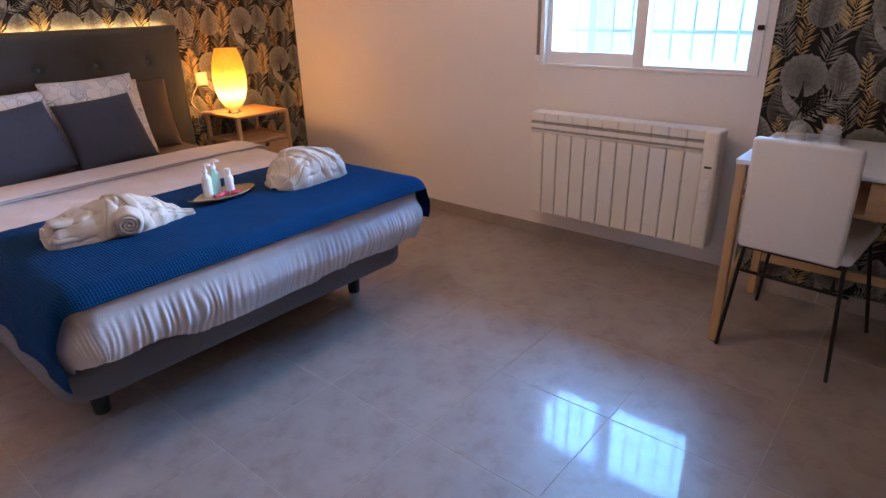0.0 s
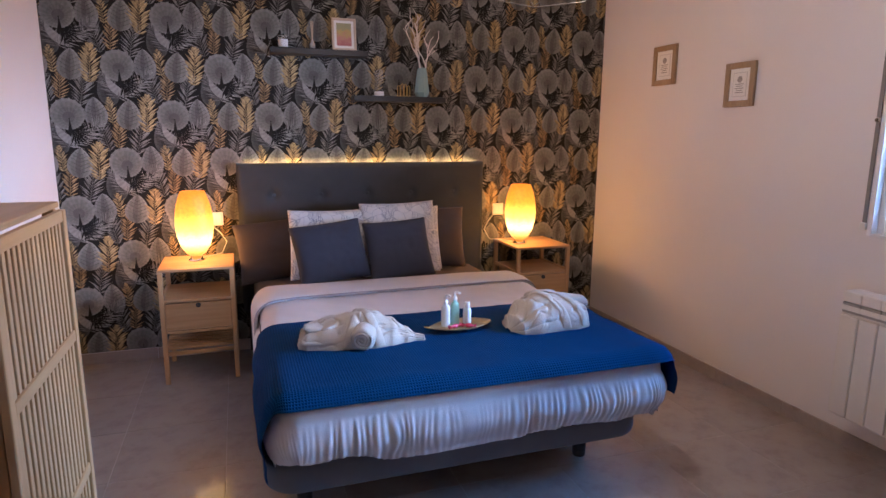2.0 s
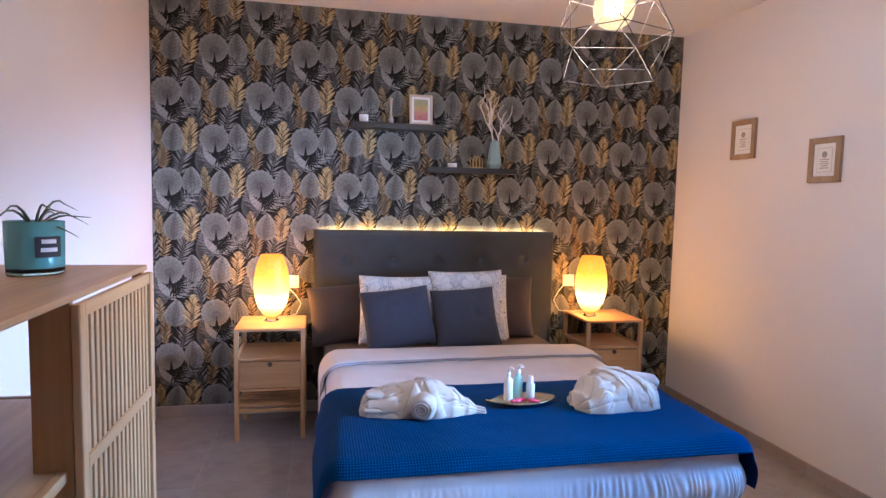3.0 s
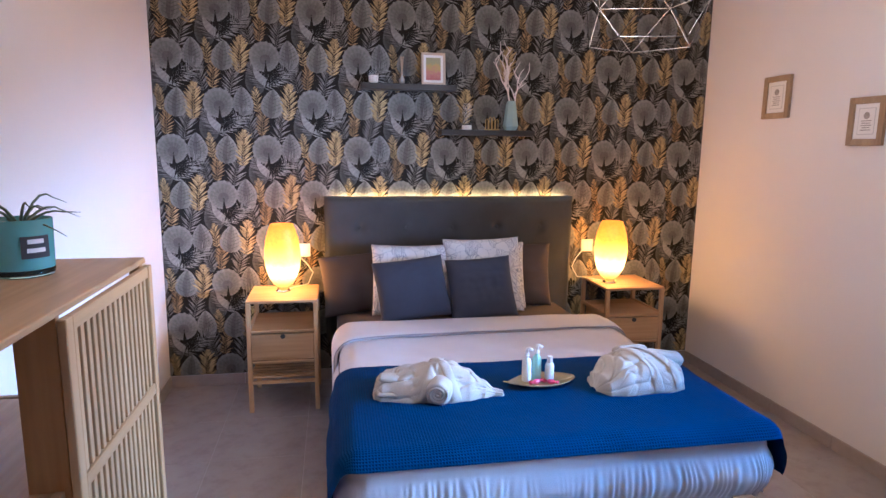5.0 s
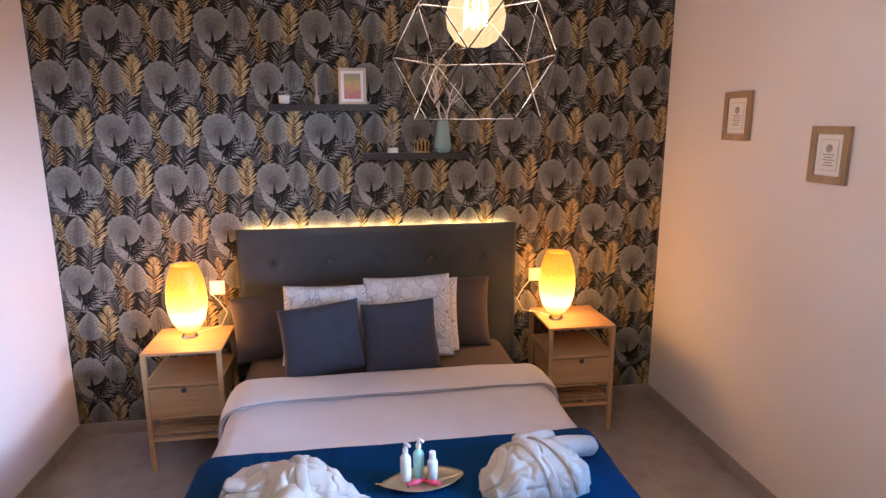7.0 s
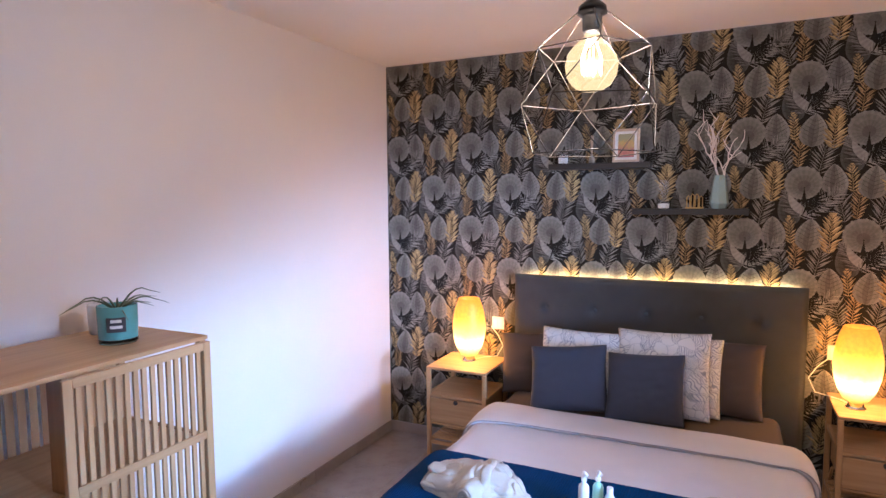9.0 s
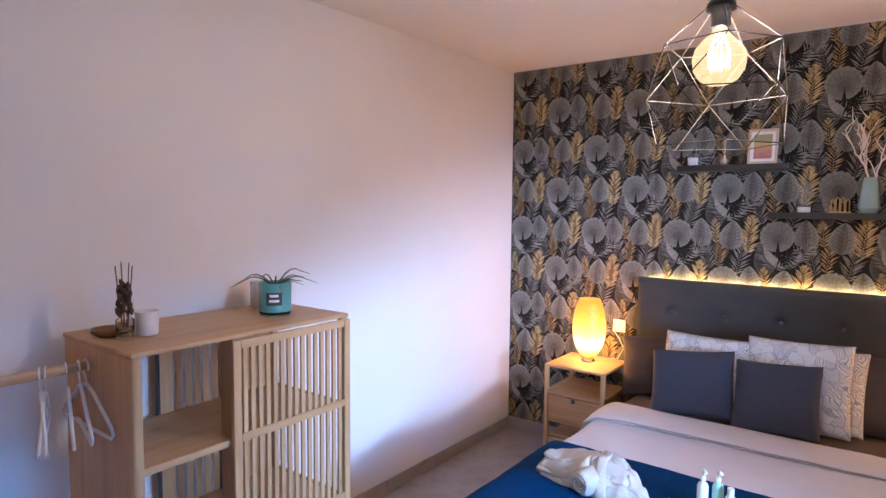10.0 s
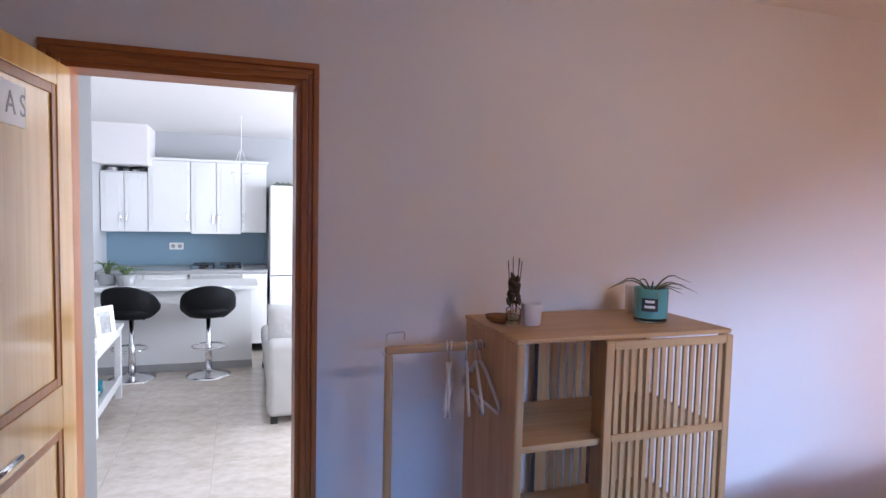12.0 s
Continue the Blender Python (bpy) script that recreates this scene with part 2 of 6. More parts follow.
T = 0.14
floor = structure("floor", box(XH - T, XB + T, YL - T, YR + T, -0.12, -0.0012), M_GROUT, "pale grout bed under glossy beige ceramic floor tiles")
structure("ceiling", box(XH - T, XB + T, YL - T, YR + T, ZC, ZC + 0.12), M_CEIL, "plain white painted plaster ceiling of the bedroom")
structure("wall_head", box(XH - T, XH, YL - T, YR + T, 0, ZC), M_WALL, "plastered wall behind the bed under patterned wallpaper")
wr = box(XH, WX0, YR, YR + 0.26, 0, ZC)
for a in ((WX1, XB, 0, ZC), (WX0, WX1, 0, WZ0), (WX0, WX1, WZ1, ZC)):
    box(a[0], a[1], YR, YR + 0.26, a[2], a[3], bm=wr)
structure("wall_window", wr, M_WALL, "warm white painted wall with the barred window")
wl = box(XH, DX0, YL - T, YL, 0, ZC)
box(DX1, XB, YL - T, YL, 0, ZC, bm=wl)
box(DX0, DX1, YL - T, YL, DZ, ZC, bm=wl)
structure("wall_door", wl, M_WALL, "white painted wall with the doorway to the living room")
structure("wall_rear", box(XB, XB + T, YL - T, YR + T, 0, ZC), M_WALL, "plain white painted wall at the end of the bedroom")

# outside the window: a courtyard with a pale rendered wall that glows as a backdrop
structure("ground", box(-300, 300, YR + 0.3, 400, -0.6, -0.3), M_COURTGREY, "grey concrete ground outside the house")
structure("house_roof", box(-8, 6, -7.5, YR + 0.35, ZC + 0.13, ZC + 0.3), M_COURTGREY, "flat concrete roof slab over the rooms")
# cyan emission added to the wall material to brighten the view; no lamp here
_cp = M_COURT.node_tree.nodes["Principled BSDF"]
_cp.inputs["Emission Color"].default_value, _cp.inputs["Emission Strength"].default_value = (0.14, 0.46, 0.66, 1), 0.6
court = structure("courtyard_wall", box(-9, -0.95, 6.0, 6.2, -0.3, 3.2), M_COURT, "sunlit pale rendered courtyard wall outside the window, with added glow")
structure("courtyard_pillar", box(-3.05, -2.75, 5.5, 5.8, -0.3, 3.1, 0.01), M_WALL, "white rendered post standing in the bright courtyard")


# ---- window, door, trims ----
def build_window():
    w = tagged(thing("window_1", I4, "white sliding window with two sashes and a half-lowered shutter", "window"), kind="structure")
    y0, y1 = YR - 0.006, YR + 0.06
    f = box(WX0, WX0 + 0.022, y0, y1, WZ0, WZ1, 0.003)
    box(WX1 - 0.022, WX1, y0, y1, WZ0, WZ1, 0.003, bm=f)
    box(WX0 + 0.022, WX1 - 0.022, y0, y1, WZ0, WZ0 + 0.012, 0.003, bm=f)
    box(WX0 + 0.022, WX1 - 0.022, y0, y1, WZ1 - 0.03, WZ1, 0.003, bm=f)
    part("window_frame", f, M_PVC, w)
    xm = -1.148
    for n, (a, b, ya, zb, zt, wl_, wr_) in enumerate(((WX0 + 0.02, xm + 0.028, y0 + 0.034, WZ0 + 0.010, 1.06, 0.03, 0.06), (xm - 0.03, WX1 - 0.02, y0 + 0.004, WZ0 + 0.008, 1.012, 0.06, 0.032))):
        s = box(a, a + wl_, ya, ya + 0.026, zb, WZ1 - 0.02, 0.004)
        box(b - wr_, b, ya, ya + 0.026, zb, WZ1 - 0.02, 0.004, bm=s)
        box(a + wl_, b - wr_, ya, ya + 0.026, zb, zt, 0.004, bm=s)
        box(a + wl_, b - wr_, ya, ya + 0.026, WZ1 - 0.065, WZ1 - 0.02, 0.004, bm=s)
        sash = part("sash", s, M_PVC, w)
        pane = part("pane", box(a + wl_ - 0.004, b - wr_ + 0.004, ya + 0.010, ya + 0.014, zt - 0.004, WZ1 - 0.06), M_PANE, sash)
        pane.visible_shadow = False
    part("sash_pull", box(xm - 0.02, xm - 0.006, y0 - 0.008, y0 + 0.004, 1.42, 1.62, 0.003), M_BLACKMETAL, w, "narrow black sash pull")
    part("sash_latch", box(WX1 - 0.03, WX1 - 0.005, y0 - 0.012, y0, 1.18, 1.20, 0.002), M_BLACKMETAL, w, "small black latch")
    z = 1.76
    while z < WZ1:
        part("shutter_slat", box(WX0 + 0.01, WX1 - 0.01, YR + 0.072, YR + 0.084, z, z + 0.042, 0.005), M_SHUTTER, w)
        z += 0.045
    # the sill uses the courtyard material, so it carries the added glow
    part("window_sill", box(WX0, WX1, YR + 0.125, YR + 0.32, WZ0 - 0.03, WZ0 + 0.004, 0.004), M_COURT, w, "pale outer sill sharing the courtyard's added glow")


M_PANE, _t, _p = nodes_of("window_pane")
_p.inputs["Roughness"].default_value = 0.0
_p.inputs["Alpha"].default_value = 0.04
_p.inputs["Base Color"].default_value = (0.05, 0.25, 0.30, 1)
build_window()

grille = thing("window_grille", pose(-1.13, YR + 0.23, 1.0), "pale painted iron security bars across the window", "window bars")
for z in (0.155, 0.92):
    part("cross_bar", box(-0.53, 0.53, -0.004, 0.004, z - 0.01, z + 0.01, 0.002), M_BARS, grille)
for k in range(10):
    x = -0.48 + 0.106 * k
    part("upright_bar", tube([(x, 0, 0.02), (x, 0, 1.06)], 0.007, 8), M_BARS, grille)
    part("bar_knot", lathe([(0.006, -0.016), (0.014, -0.008), (0.016, 0), (0.014, 0.008), (0.006, 0.016)], 10, at=(x, 0, 0.47)), M_BARS, grille)

strap = thing("shutter_strap", pose(-1.715, YR - 0.004, 0), "grey webbing pull strap of the roller shutter", "shutter strap")
part("webbing", box(-0.009, 0.009, -0.002, 0.002, 1.03, 2.2), M_STRAP, strap)
part("strap_guide", box(-0.014, 0.014, -0.012, 0.004, 1.01, 1.04, 0.003), M_PVC, strap, "small plastic guide")
part("strap_button", lathe([(0.012, 0), (0.012, 0.01), (0.008, 0.014)], 14, at=(0, 0, 0)), M_CHROME, strap, "round chrome stud").matrix_local = pose(0.004, -0.003, 1.48, 90)


def casing(y, s, name):
    """Moulded door surround on one face of the wall; s is the side it stands on."""
    d = 0.016
    c = tagged(thing(name, I4, "reddish stained pine door casing with moulded profile", "door casing"), kind="structure")
    for k, (o, dd, ww) in enumerate(((0.0, d, 0.022), (0.022, d * 0.7, 0.018), (0.040, d * 1.15, 0.022))):
        ya, yb = sorted((y, y + s * dd))
        part("casing_strip", box(DX0 - o - ww, DX0 - o, ya, yb, 0, DZ + o, 0.004), M_CASING, c)
        part("casing_strip", box(DX1 + o, DX1 + o + ww, ya, yb, 0, DZ + o, 0.004), M_CASING, c)
        part("casing_head", box(DX0 - o - ww, DX1 + o + ww, ya, yb, DZ + o, DZ + o + ww, 0.004), M_CASING_X, c)


casing(YL, 1, "trim_door_room")
casing(YL - T, -1, "trim_door_living")
jamb = tagged(thing("trim_door_jamb", I4, "stained pine lining inside the doorway", "door jamb"), kind="structure")
part("jamb_side", box(DX0 - 0.001, DX0 + 0.018, YL - T, YL + 0.001, 0, DZ - 0.02), M_CASING, jamb)
part("jamb_side", box(DX1 - 0.018, DX1 + 0.001, YL - T, YL + 0.001, 0, DZ - 0.02), M_CASING, jamb)
part("jamb_head", box(DX0 - 0.001, DX1 + 0.001, YL - T, YL + 0.001, DZ - 0.02, DZ + 0.001), M_CASING_X, jamb)
part("strike_plate", box(DX0 + 0.017, DX0 + 0.0195, YL - 0.03, YL - 0.008, 0.93, 1.12), M_CHROME, jamb, "steel strike plate")

# door leaf, hinged beside the opening and standing open into the room
door = tagged(thing("door_1", pose(DX1 + 0.003, YL + 0.022, 0.008, 0, 0, 84), "varnished pine panelled door standing open into the bedroom", "door"), kind="structure")
LW, LH, LT = 0.715, 2.06, 0.036
for nm, a in (("stile", (0, 0.11, 0, LH)), ("stile", (LW - 0.11, LW, 0, LH)), ("rail", (0.11, LW - 0.11, 0, 0.2)), ("rail", (0.11, LW - 0.11, LH - 0.075, LH)), ("rail", (0.11, LW - 0.11, 0.92, 1.06))):
    part(nm, box(a[0], a[1], 0, LT, a[2], a[3], 0.003), M_DOOR, door)
for za, zb in ((0.2, 0.92), (1.06, LH - 0.075)):
    part("panel", box(0.11, LW - 0.11, 0.010, LT - 0.010, za, zb), M_DOOR, door)
    mold = bmesh.new()
    for y in (0.004, LT - 0.012):
        box(0.11, 0.138, y, y + 0.008, za, zb, 0.002, bm=mold)
        box(LW - 0.138, LW - 0.11, y, y + 0.008, za, zb, 0.002, bm=mold)
        box(0.138, LW - 0.138, y, y + 0.008, za, za + 0.028, 0.002, bm=mold)
        box(0.138, LW - 0.138, y, y + 0.008, zb - 0.028, zb, 0.002, bm=mold)
    part("moulding", mold, M_DOORDARK, door, "darker moulded panel edge")
for s in (-1, 1):
    y = LT / 2 + s * (LT / 2)
    part("door_handle", tube([(LW - 0.06, y, 1.0), (LW - 0.06, y + s * 0.05, 1.0), (LW - 0.08, y + s * 0.055, 1.0), (LW - 0.18, y + s * 0.055, 1.0)], 0.009, 10), M_CHROME, door, "metal lever handle", True)
part("hinge", tube([(-0.004, -0.004, 0.2), (-0.004, -0.004, 0.3)], 0.007), M_CHROME, door)
part("hinge", tube([(-0.004, -0.004, 1.72), (-0.004, -0.004, 1.82)], 0.007), M_CHROME, door)


M_GREYINK = surface("grey_ink", (0.36, 0.36, 0.37), 0.8, vary=0.1)


def letters(text, size, m, material, parent, name="lettering"):
    cu = bpy.data.curves.new(name, "FONT")
    cu.body, cu.size, cu.extrude, cu.align_x, cu.align_y = text, size, 0.0004, "CENTER", "CENTER"
    ob = new(name, cu)
    me = bpy.data.meshes.new_from_object(ob)
    bpy.data.objects.remove(ob)
    me.materials.clear()
    me.materials.append(material)
    out = new(name, me)
    out.parent, out.matrix_local = parent, m
    return out


sign = thing("door_sign", door.matrix_world @ pose(0.43, LT - 0.009, 1.885, 0, 0, 0), "white paper name sign stuck on the door panel", "sign")
part("card", box(-0.12, 0.12, 0, 0.002, -0.055, 0.055), M_PAPER, sign)
letters("A S", 0.085, pose(-0.065, 0.003, 0, 90, 0, 180), M_GREYINK, sign)


# skirting: ceramic pieces along the walls
def skirting(name, a, b, along, at, face):
    s = tagged(thing(name, I4, "beige ceramic skirting tiles along the wall", "baseboard"), kind="structure")
    p = a
    while p < b - 0.01:
        q = min(p + 0.455, b)
        lo, hi = sorted((at, at + face * 0.011))
        dims = (p + 0.0015, q - 0.0015, lo, hi) if along == "x" else (lo, hi, p + 0.0015, q - 0.0015)
        part("skirting_tile", box(*dims, 0, 0.072, 0.002), M_SKIRT, s)
        p = q


skirting("baseboard_head", YL, YR, "y", XH, 1)
skirting("baseboard_window", XH + 0.012, XB, "x", YR, -1)
skirting("baseboard_door", XH + 0.012, DX0 - 0.064, "x", YL, 1)
skirting("baseboard_rear", YL, YR, "y", XB, -1)


# ---- furniture of the bedroom ----
def nightstand(m, label):
    n = thing("nightstand", m, label, "nightstand", "bedside tables")
    w, h, t = 0.40, 0.665, 0.026        # local x: width, front at y = 0, back at y = 0.4
    for x in (0, w - t):
        part("leg", box(x, x + t, 0, t, 0, h - 0.016, 0.004), M_BAMBOO, n)
        part("leg", box(x, x + t, w - t, w, 0, h - 0.016, 0.004), M_BAMBOO, n)
        part("side_rail", box(x + 0.004, x + t - 0.004, t, w - t, 0.17, 0.195, 0.003), M_BAMBOO_Y, n)
        part("side_rail", box(x + 0.004, x + t - 0.004, t, w - t, 0.475, 0.50, 0.003), M_BAMBOO_Y, n)
    part("tabletop", box(0.0, w, 0.0, w, h - 0.016, h, 0.004), M_BAMBOO_X, n)
    part("shelf", box(t - 0.008, w - t + 0.008, 0.006, w - 0.006, 0.475, 0.492, 0.003), M_BAMBOO_X, n)
    d = part("drawer", box(t, w - t, 0.004, 0.36, 0.315, 0.468, 0.004), M_BAMBOO_X, n)
    part("finger_notch", lathe([(0.0135, 0), (0.0135, 0.006)], 18), M_INK, d, "dark finger pull").matrix_local = pose(w / 2, 0.0035, 0.455, 90)
    part("drawer_runner", box(t, w - t, 0.006, 0.026, 0.298, 0.311, 0.002), M_BAMBOO_X, n)
    part("front_rail", box(t, w - t, 0.004, 0.022, 0.17, 0.19, 0.003), M_BAMBOO_X, n)
    part("back_rail", box(t, w - t, w - 0.022, w - 0.004, 0.17, 0.19, 0.003), M_BAMBOO_X, n)
    for k in range(7):
        y = 0.04 + k * 0.047
        part("slat", box(t * 0.5, w - t * 0.5, y, y + 0.03, 0.192, 0.201, 0.002), M_BAMBOO_X, n)
    for x in (t, w - t):
        part("brace", tube([(x, w - 0.03, 0.19), (x, w - 0.12, 0.30)], 0.008, 6), M_BAMBOO, n)
    return n


# local y runs into the wall
NSL = nightstand(pose(-3.362, 0.172, 0, 0, 0, 90), "light bamboo bedside table with one drawer and slatted shelf")
NSR = nightstand(pose(-3.402, 2.36, 0, 0, 0, 90), "light bamboo bedside table in the window corner")


def table_lamp(m):
    lampo = thing("table_lamp", m, "glowing amber glass table lamp on a chrome foot, lit", "table lamp", "bedside lamps")
    part("foot", lathe([(0.045, 0), (0.046, 0.006), (0.036, 0.012), (0.03, 0.03)], 28), M_CHROME, lampo, "chrome foot", True)
    prof = [(0.030, 0.028), (0.055, 0.045), (0.082, 0.09), (0.099, 0.15), (0.106, 0.21), (0.104, 0.26), (0.095, 0.32), (0.081, 0.37), (0.066, 0.408)]
    shade = part("shade", lathe(prof + [(r - 0.004, z) for r, z in prof[::-1]], 40, close=False), M_SHADE, lampo, "amber crackled glass shade", True)
    shade.visible_shadow = False
    part("bulb", lathe([(0.005, 0.06), (0.022, 0.08), (0.034, 0.12), (0.034, 0.15), (0.02, 0.18), (0.004, 0.19)], 20), M_BULB, lampo, "lit bulb", True)
    return lampo


M_SHADE, _t, _p = nodes_of("amber_glass_shade")
_n = noise_at(_t, 55, 4)
_tc = _t.nodes.new("ShaderNodeTexCoord")
_sp = _t.nodes.new("ShaderNodeSeparateXYZ")
_t.links.new(_tc.outputs["Object"], _sp.inputs["Vector"])
_mr = _t.nodes.new("ShaderNodeMapRange")
_mr.inputs["From Min"].default_value, _mr.inputs["From Max"].default_value = 0.03, 0.41
_t.links.new(_sp.outputs["Z"], _mr.inputs["Value"])
_c = ramp(_t, _mr.outputs["Result"], [(0.0, (1.0, 0.36, 0.02)), (0.22, (1.0, 0.66, 0.20)), (0.42, (1.0, 0.52, 0.06)), (0.7, (1.0, 0.34, 0.012)), (1.0, (1.0, 0.26, 0.008))])
_s = ramp(_t, _mr.outputs["Result"], [(0.0, (0.2,) * 3), (0.12, (0.5,) * 3), (0.25, (1.0,) * 3), (0.42, (0.75,) * 3), (0.7, (0.34,) * 3), (1.0, (0.24,) * 3)])
_v = mixed(_t, 0.5, _s.outputs["Color"], ramp(_t, _n.outputs["Fac"], [(0.35, (0.45,) * 3), (0.65, (1.0,) * 3)]).outputs["Color"], "MULTIPLY")
_m = _t.nodes.new("ShaderNodeMath")
_m.operation = "MULTIPLY"
_m.inputs[1].default_value = 3.3
_t.links.new(_v, _m.inputs[0])
_t.links.new(_m.outputs["Value"], _p.inputs["Emission Strength"])
_t.links.new(_c.outputs["Color"], _p.inputs["Emission Color"])
_p.inputs["Base Color"].default_value, _p.inputs["Roughness"].default_value = (0.5, 0.2, 0.03, 1), 0.5
M_BULB = glow("lit_bulb", (1.0, 0.72, 0.35), 8.0)
LAMP_L = table_lamp(pose(-3.60, 0.365, 0.665))
LAMP_R = table_lamp(pose(-3.575, 2.455, 0.665))


# ---- bed ----
def drape(name, flat, rect, r, ztop, nx, ny, wrinkle, thick, material, parent, label="", seed=0.0, bulge=0.0, freq=5.0, fold=0.0, waves=16, cap=9.0, uneven=0.0):
    """Cloth laid over a soft box: a flat sheet bent down round the edges of rect with radius r."""
    (xa, xb, ya, yb), (x1, y0, y1) = flat, rect

    def at(u, v):
        px, py = xa + (xb - xa) * u, ya + (yb - ya) * v
        ex = max(0.0, px - (x1 - r))
        ey = py - (y1 - r) if py > y1 - r else (py - (y0 + r) if py < y0 + r else 0.0)
        e = min(cap + uneven * (wobble(px, py, seed + 3, 2.3) + 0.5 * wobble(px, py, seed + 5, 7.0)), (ex ** 4 + ey ** 4) ** 0.25)
        cx, cy = min(px, x1 - r), min(max(py, y0 + r), y1 - r)
        if e < 1e-9:
            p = Vector((cx, cy, ztop))
            n = Vector((0, 0, 1))
        else:
            a = min(e / r, math.pi / 2)
            d = Vector((ex, ey, 0)).normalized()
            over = max(0.0, e - r * math.pi / 2)
            p = Vector((cx, cy, ztop)) + d * (r * math.sin(a) + bulge * math.sin(min(1.0, over / 0.16) * math.pi)) + Vector((0, 0, -r * (1 - math.cos(a)) - over))
            n = (d * math.sin(a) + Vector((0, 0, math.cos(a)))).normalized()
            if fold:
                s = (px if abs(ey) > ex else py) * waves
                strong = 1.0 if waves < 50 else max(0.12, min(1.0, 0.45 + 1.3 * wobble(py, seed, 2.0, 2.6) + 0.4 * (py - 1.3)))
                p += n * fold * strong * min(1, over / 0.05) * (math.sin(s + 6 * wobble(s * 0.06, over * 6, seed)) * 0.6 + math.sin(s * 0.43 + seed + 4 * wobble(s * 0.03, 2)) * 0.6)
        w = wobble(px, py, seed, freq) * 0.7 + wobble(px, py, seed + 7, freq * 3) * 0.3
        return p + n * wrinkle * w

    bm = grid(nx, ny, at)
    uv = bm.loops.layers.uv.new("flat")
    vi = {v: i for i, v in enumerate(bm.verts)}
    for f in bm.faces:
        for l in f.loops:
            i, j = divmod(vi[l.vert], ny + 1)
            l[uv].uv = (xa + (xb - xa) * i / nx, ya + (yb - ya) * j / ny)
    if thick:
        bmesh.ops.solidify(bm, geom=bm.faces[:], thickness=thick)
    return part(name, bm, material, parent, label, True)


bed = thing("bed", I4, "double bed base upholstered in grey with dark legs", "bed")
bf = box(-3.72, -1.755, 0.65, 2.17, 0.18, 0.31)
bmesh.ops.bevel(bf, geom=[e for e in bf.edges if abs(e.verts[0].co.z - e.verts[1].co.z) > 0.05], offset=0.12, segments=8, profile=0.5, affect="EDGES")
bmesh.ops.bevel(bf, geom=[e for e in bf.edges if abs(e.verts[0].co.z - e.verts[1].co.z) < 0.01], offset=0.03, segments=3, profile=0.5, affect="EDGES")
part("bed_frame", bf, M_BEDFRAME, bed, "", True)
for x in (-1.985, -3.45):
    for y in (0.80, 2.005):
        part("leg", lathe([(0.026, 0.0), (0.028, 0.004), (0.036, 0.19)], 20, at=(x, y, 0)), M_DARKLEG, bed, "dark tapered leg", True)
mattress = tagged(part("mattress", box(-3.70, -1.80, 0.68, 2.14, 0.30, 0.525, 0.05, seg=4), M_BROWN, None, "", True), "mattress in a dark taupe fitted sheet on the bed", "mattress")

# headboard with a row of buttons
hb = thing("headboard", pose(-3.835, 0.612, 0), "tall charcoal upholstered headboard with a row of sunken buttons", "headboard")
HW, HZ = 1.645, 1.222
BUT = [(0.22 + 0.30 * k, 1.02) for k in range(5)]


def hb_face(u, v):
    y, z = u * HW, 0.28 + v * (HZ - 0.28)
    edge = min(y, HW - y, HZ - z)
    d = 0.08 - 0.03 * max(0, 1 - edge / 0.03) ** 2
    for by, bz in BUT:
        q = math.hypot(y - by, z - bz)
        d -= 0.022 * math.exp(-(q / 0.028) ** 2)
        if z > bz:
            d -= 0.004 * math.exp(-((y - by) / 0.008) ** 2) * math.exp(-(z - bz) / 0.05)
    d += 0.0025 * wobble(y, z, 3, 6)
    return Vector((d, y, z))


hbm = grid(130, 76, hb_face)
bmesh.ops.solidify(hbm, geom=hbm.faces[:], thickness=0.03)
part("padding", hbm, M_HEADBOARD, hb, "", True)
part("backing", box(0.016, 0.036, 0.03, HW - 0.03, 0.0, HZ - 0.02, 0.004), M_DARKLEG, hb)
for by, bz in BUT:
    part("button", lathe([(0.013, 0), (0.012, 0.005), (0.006, 0.008)], 14), M_HEADBOARD, hb, "fabric button", True).matrix_local = pose(0.056, by, bz, 0, 90)
led = thing("light_strip", pose(-3.822, 0.66, 1.200), "warm light strip glowing behind the headboard top", "light strip")
part("strip", box(-0.003, 0.006, 0, 1.55, 0, 0.012), glow("warm_led", (1.0, 0.62, 0.24), 22.0), led)

# bedding
duvet = thing("duvet", I4, "pale cotton duvet turned down below the pillows", "duvet")
drape("cover", (-3.02, -1.45, 0.455, 2.43), (-1.675, 0.685, 2.205), 0.085, 0.572, 130, 480, 0.016, 0.0, M_DUVET, duvet, seed=1.0, bulge=0.032, freq=3.5, fold=0.0048, waves=260, cap=0.30, uneven=0.05)
def turned(u, v):
    """The turned-down band: a soft roll across the bed."""
    a = 2 * math.pi * u
    py = 0.41 + 2.09 * v
    x = -3.0 - 0.125 * math.cos(a) + 0.012 * wobble(py, 2, 0, 4) + 0.08 * max(0.0, 1 - max(0.0, py - 0.5) / 0.5) * (0.5 - 0.5 * math.cos(a))
    h = 0.016 + 0.012 * max(0, math.sin(a)) + 0.004 * wobble(x * 4, py * 5)
    h *= 1 if math.sin(a) > -0.1 else 0.1
    r, y0, y1 = 0.085, 0.675, 2.215
    ey = py - (y1 - r) if py > y1 - r else (py - (y0 + r) if py < y0 + r else 0.0)
    e = abs(ey)
    t = min(e / r, math.pi / 2)
    s = 1 if ey > 0 else -1
    over = max(0, e - r * math.pi / 2)
    cy = min(max(py, y0 + r), y1 - r)
    return Vector((x + 0.05 * over, cy + s * ((r + h) * math.sin(t)), 0.574 - r + (r + h) * math.cos(t) - over))
part("turned_band", grid(28, 110, turned), M_DUVET, duvet, "", True)
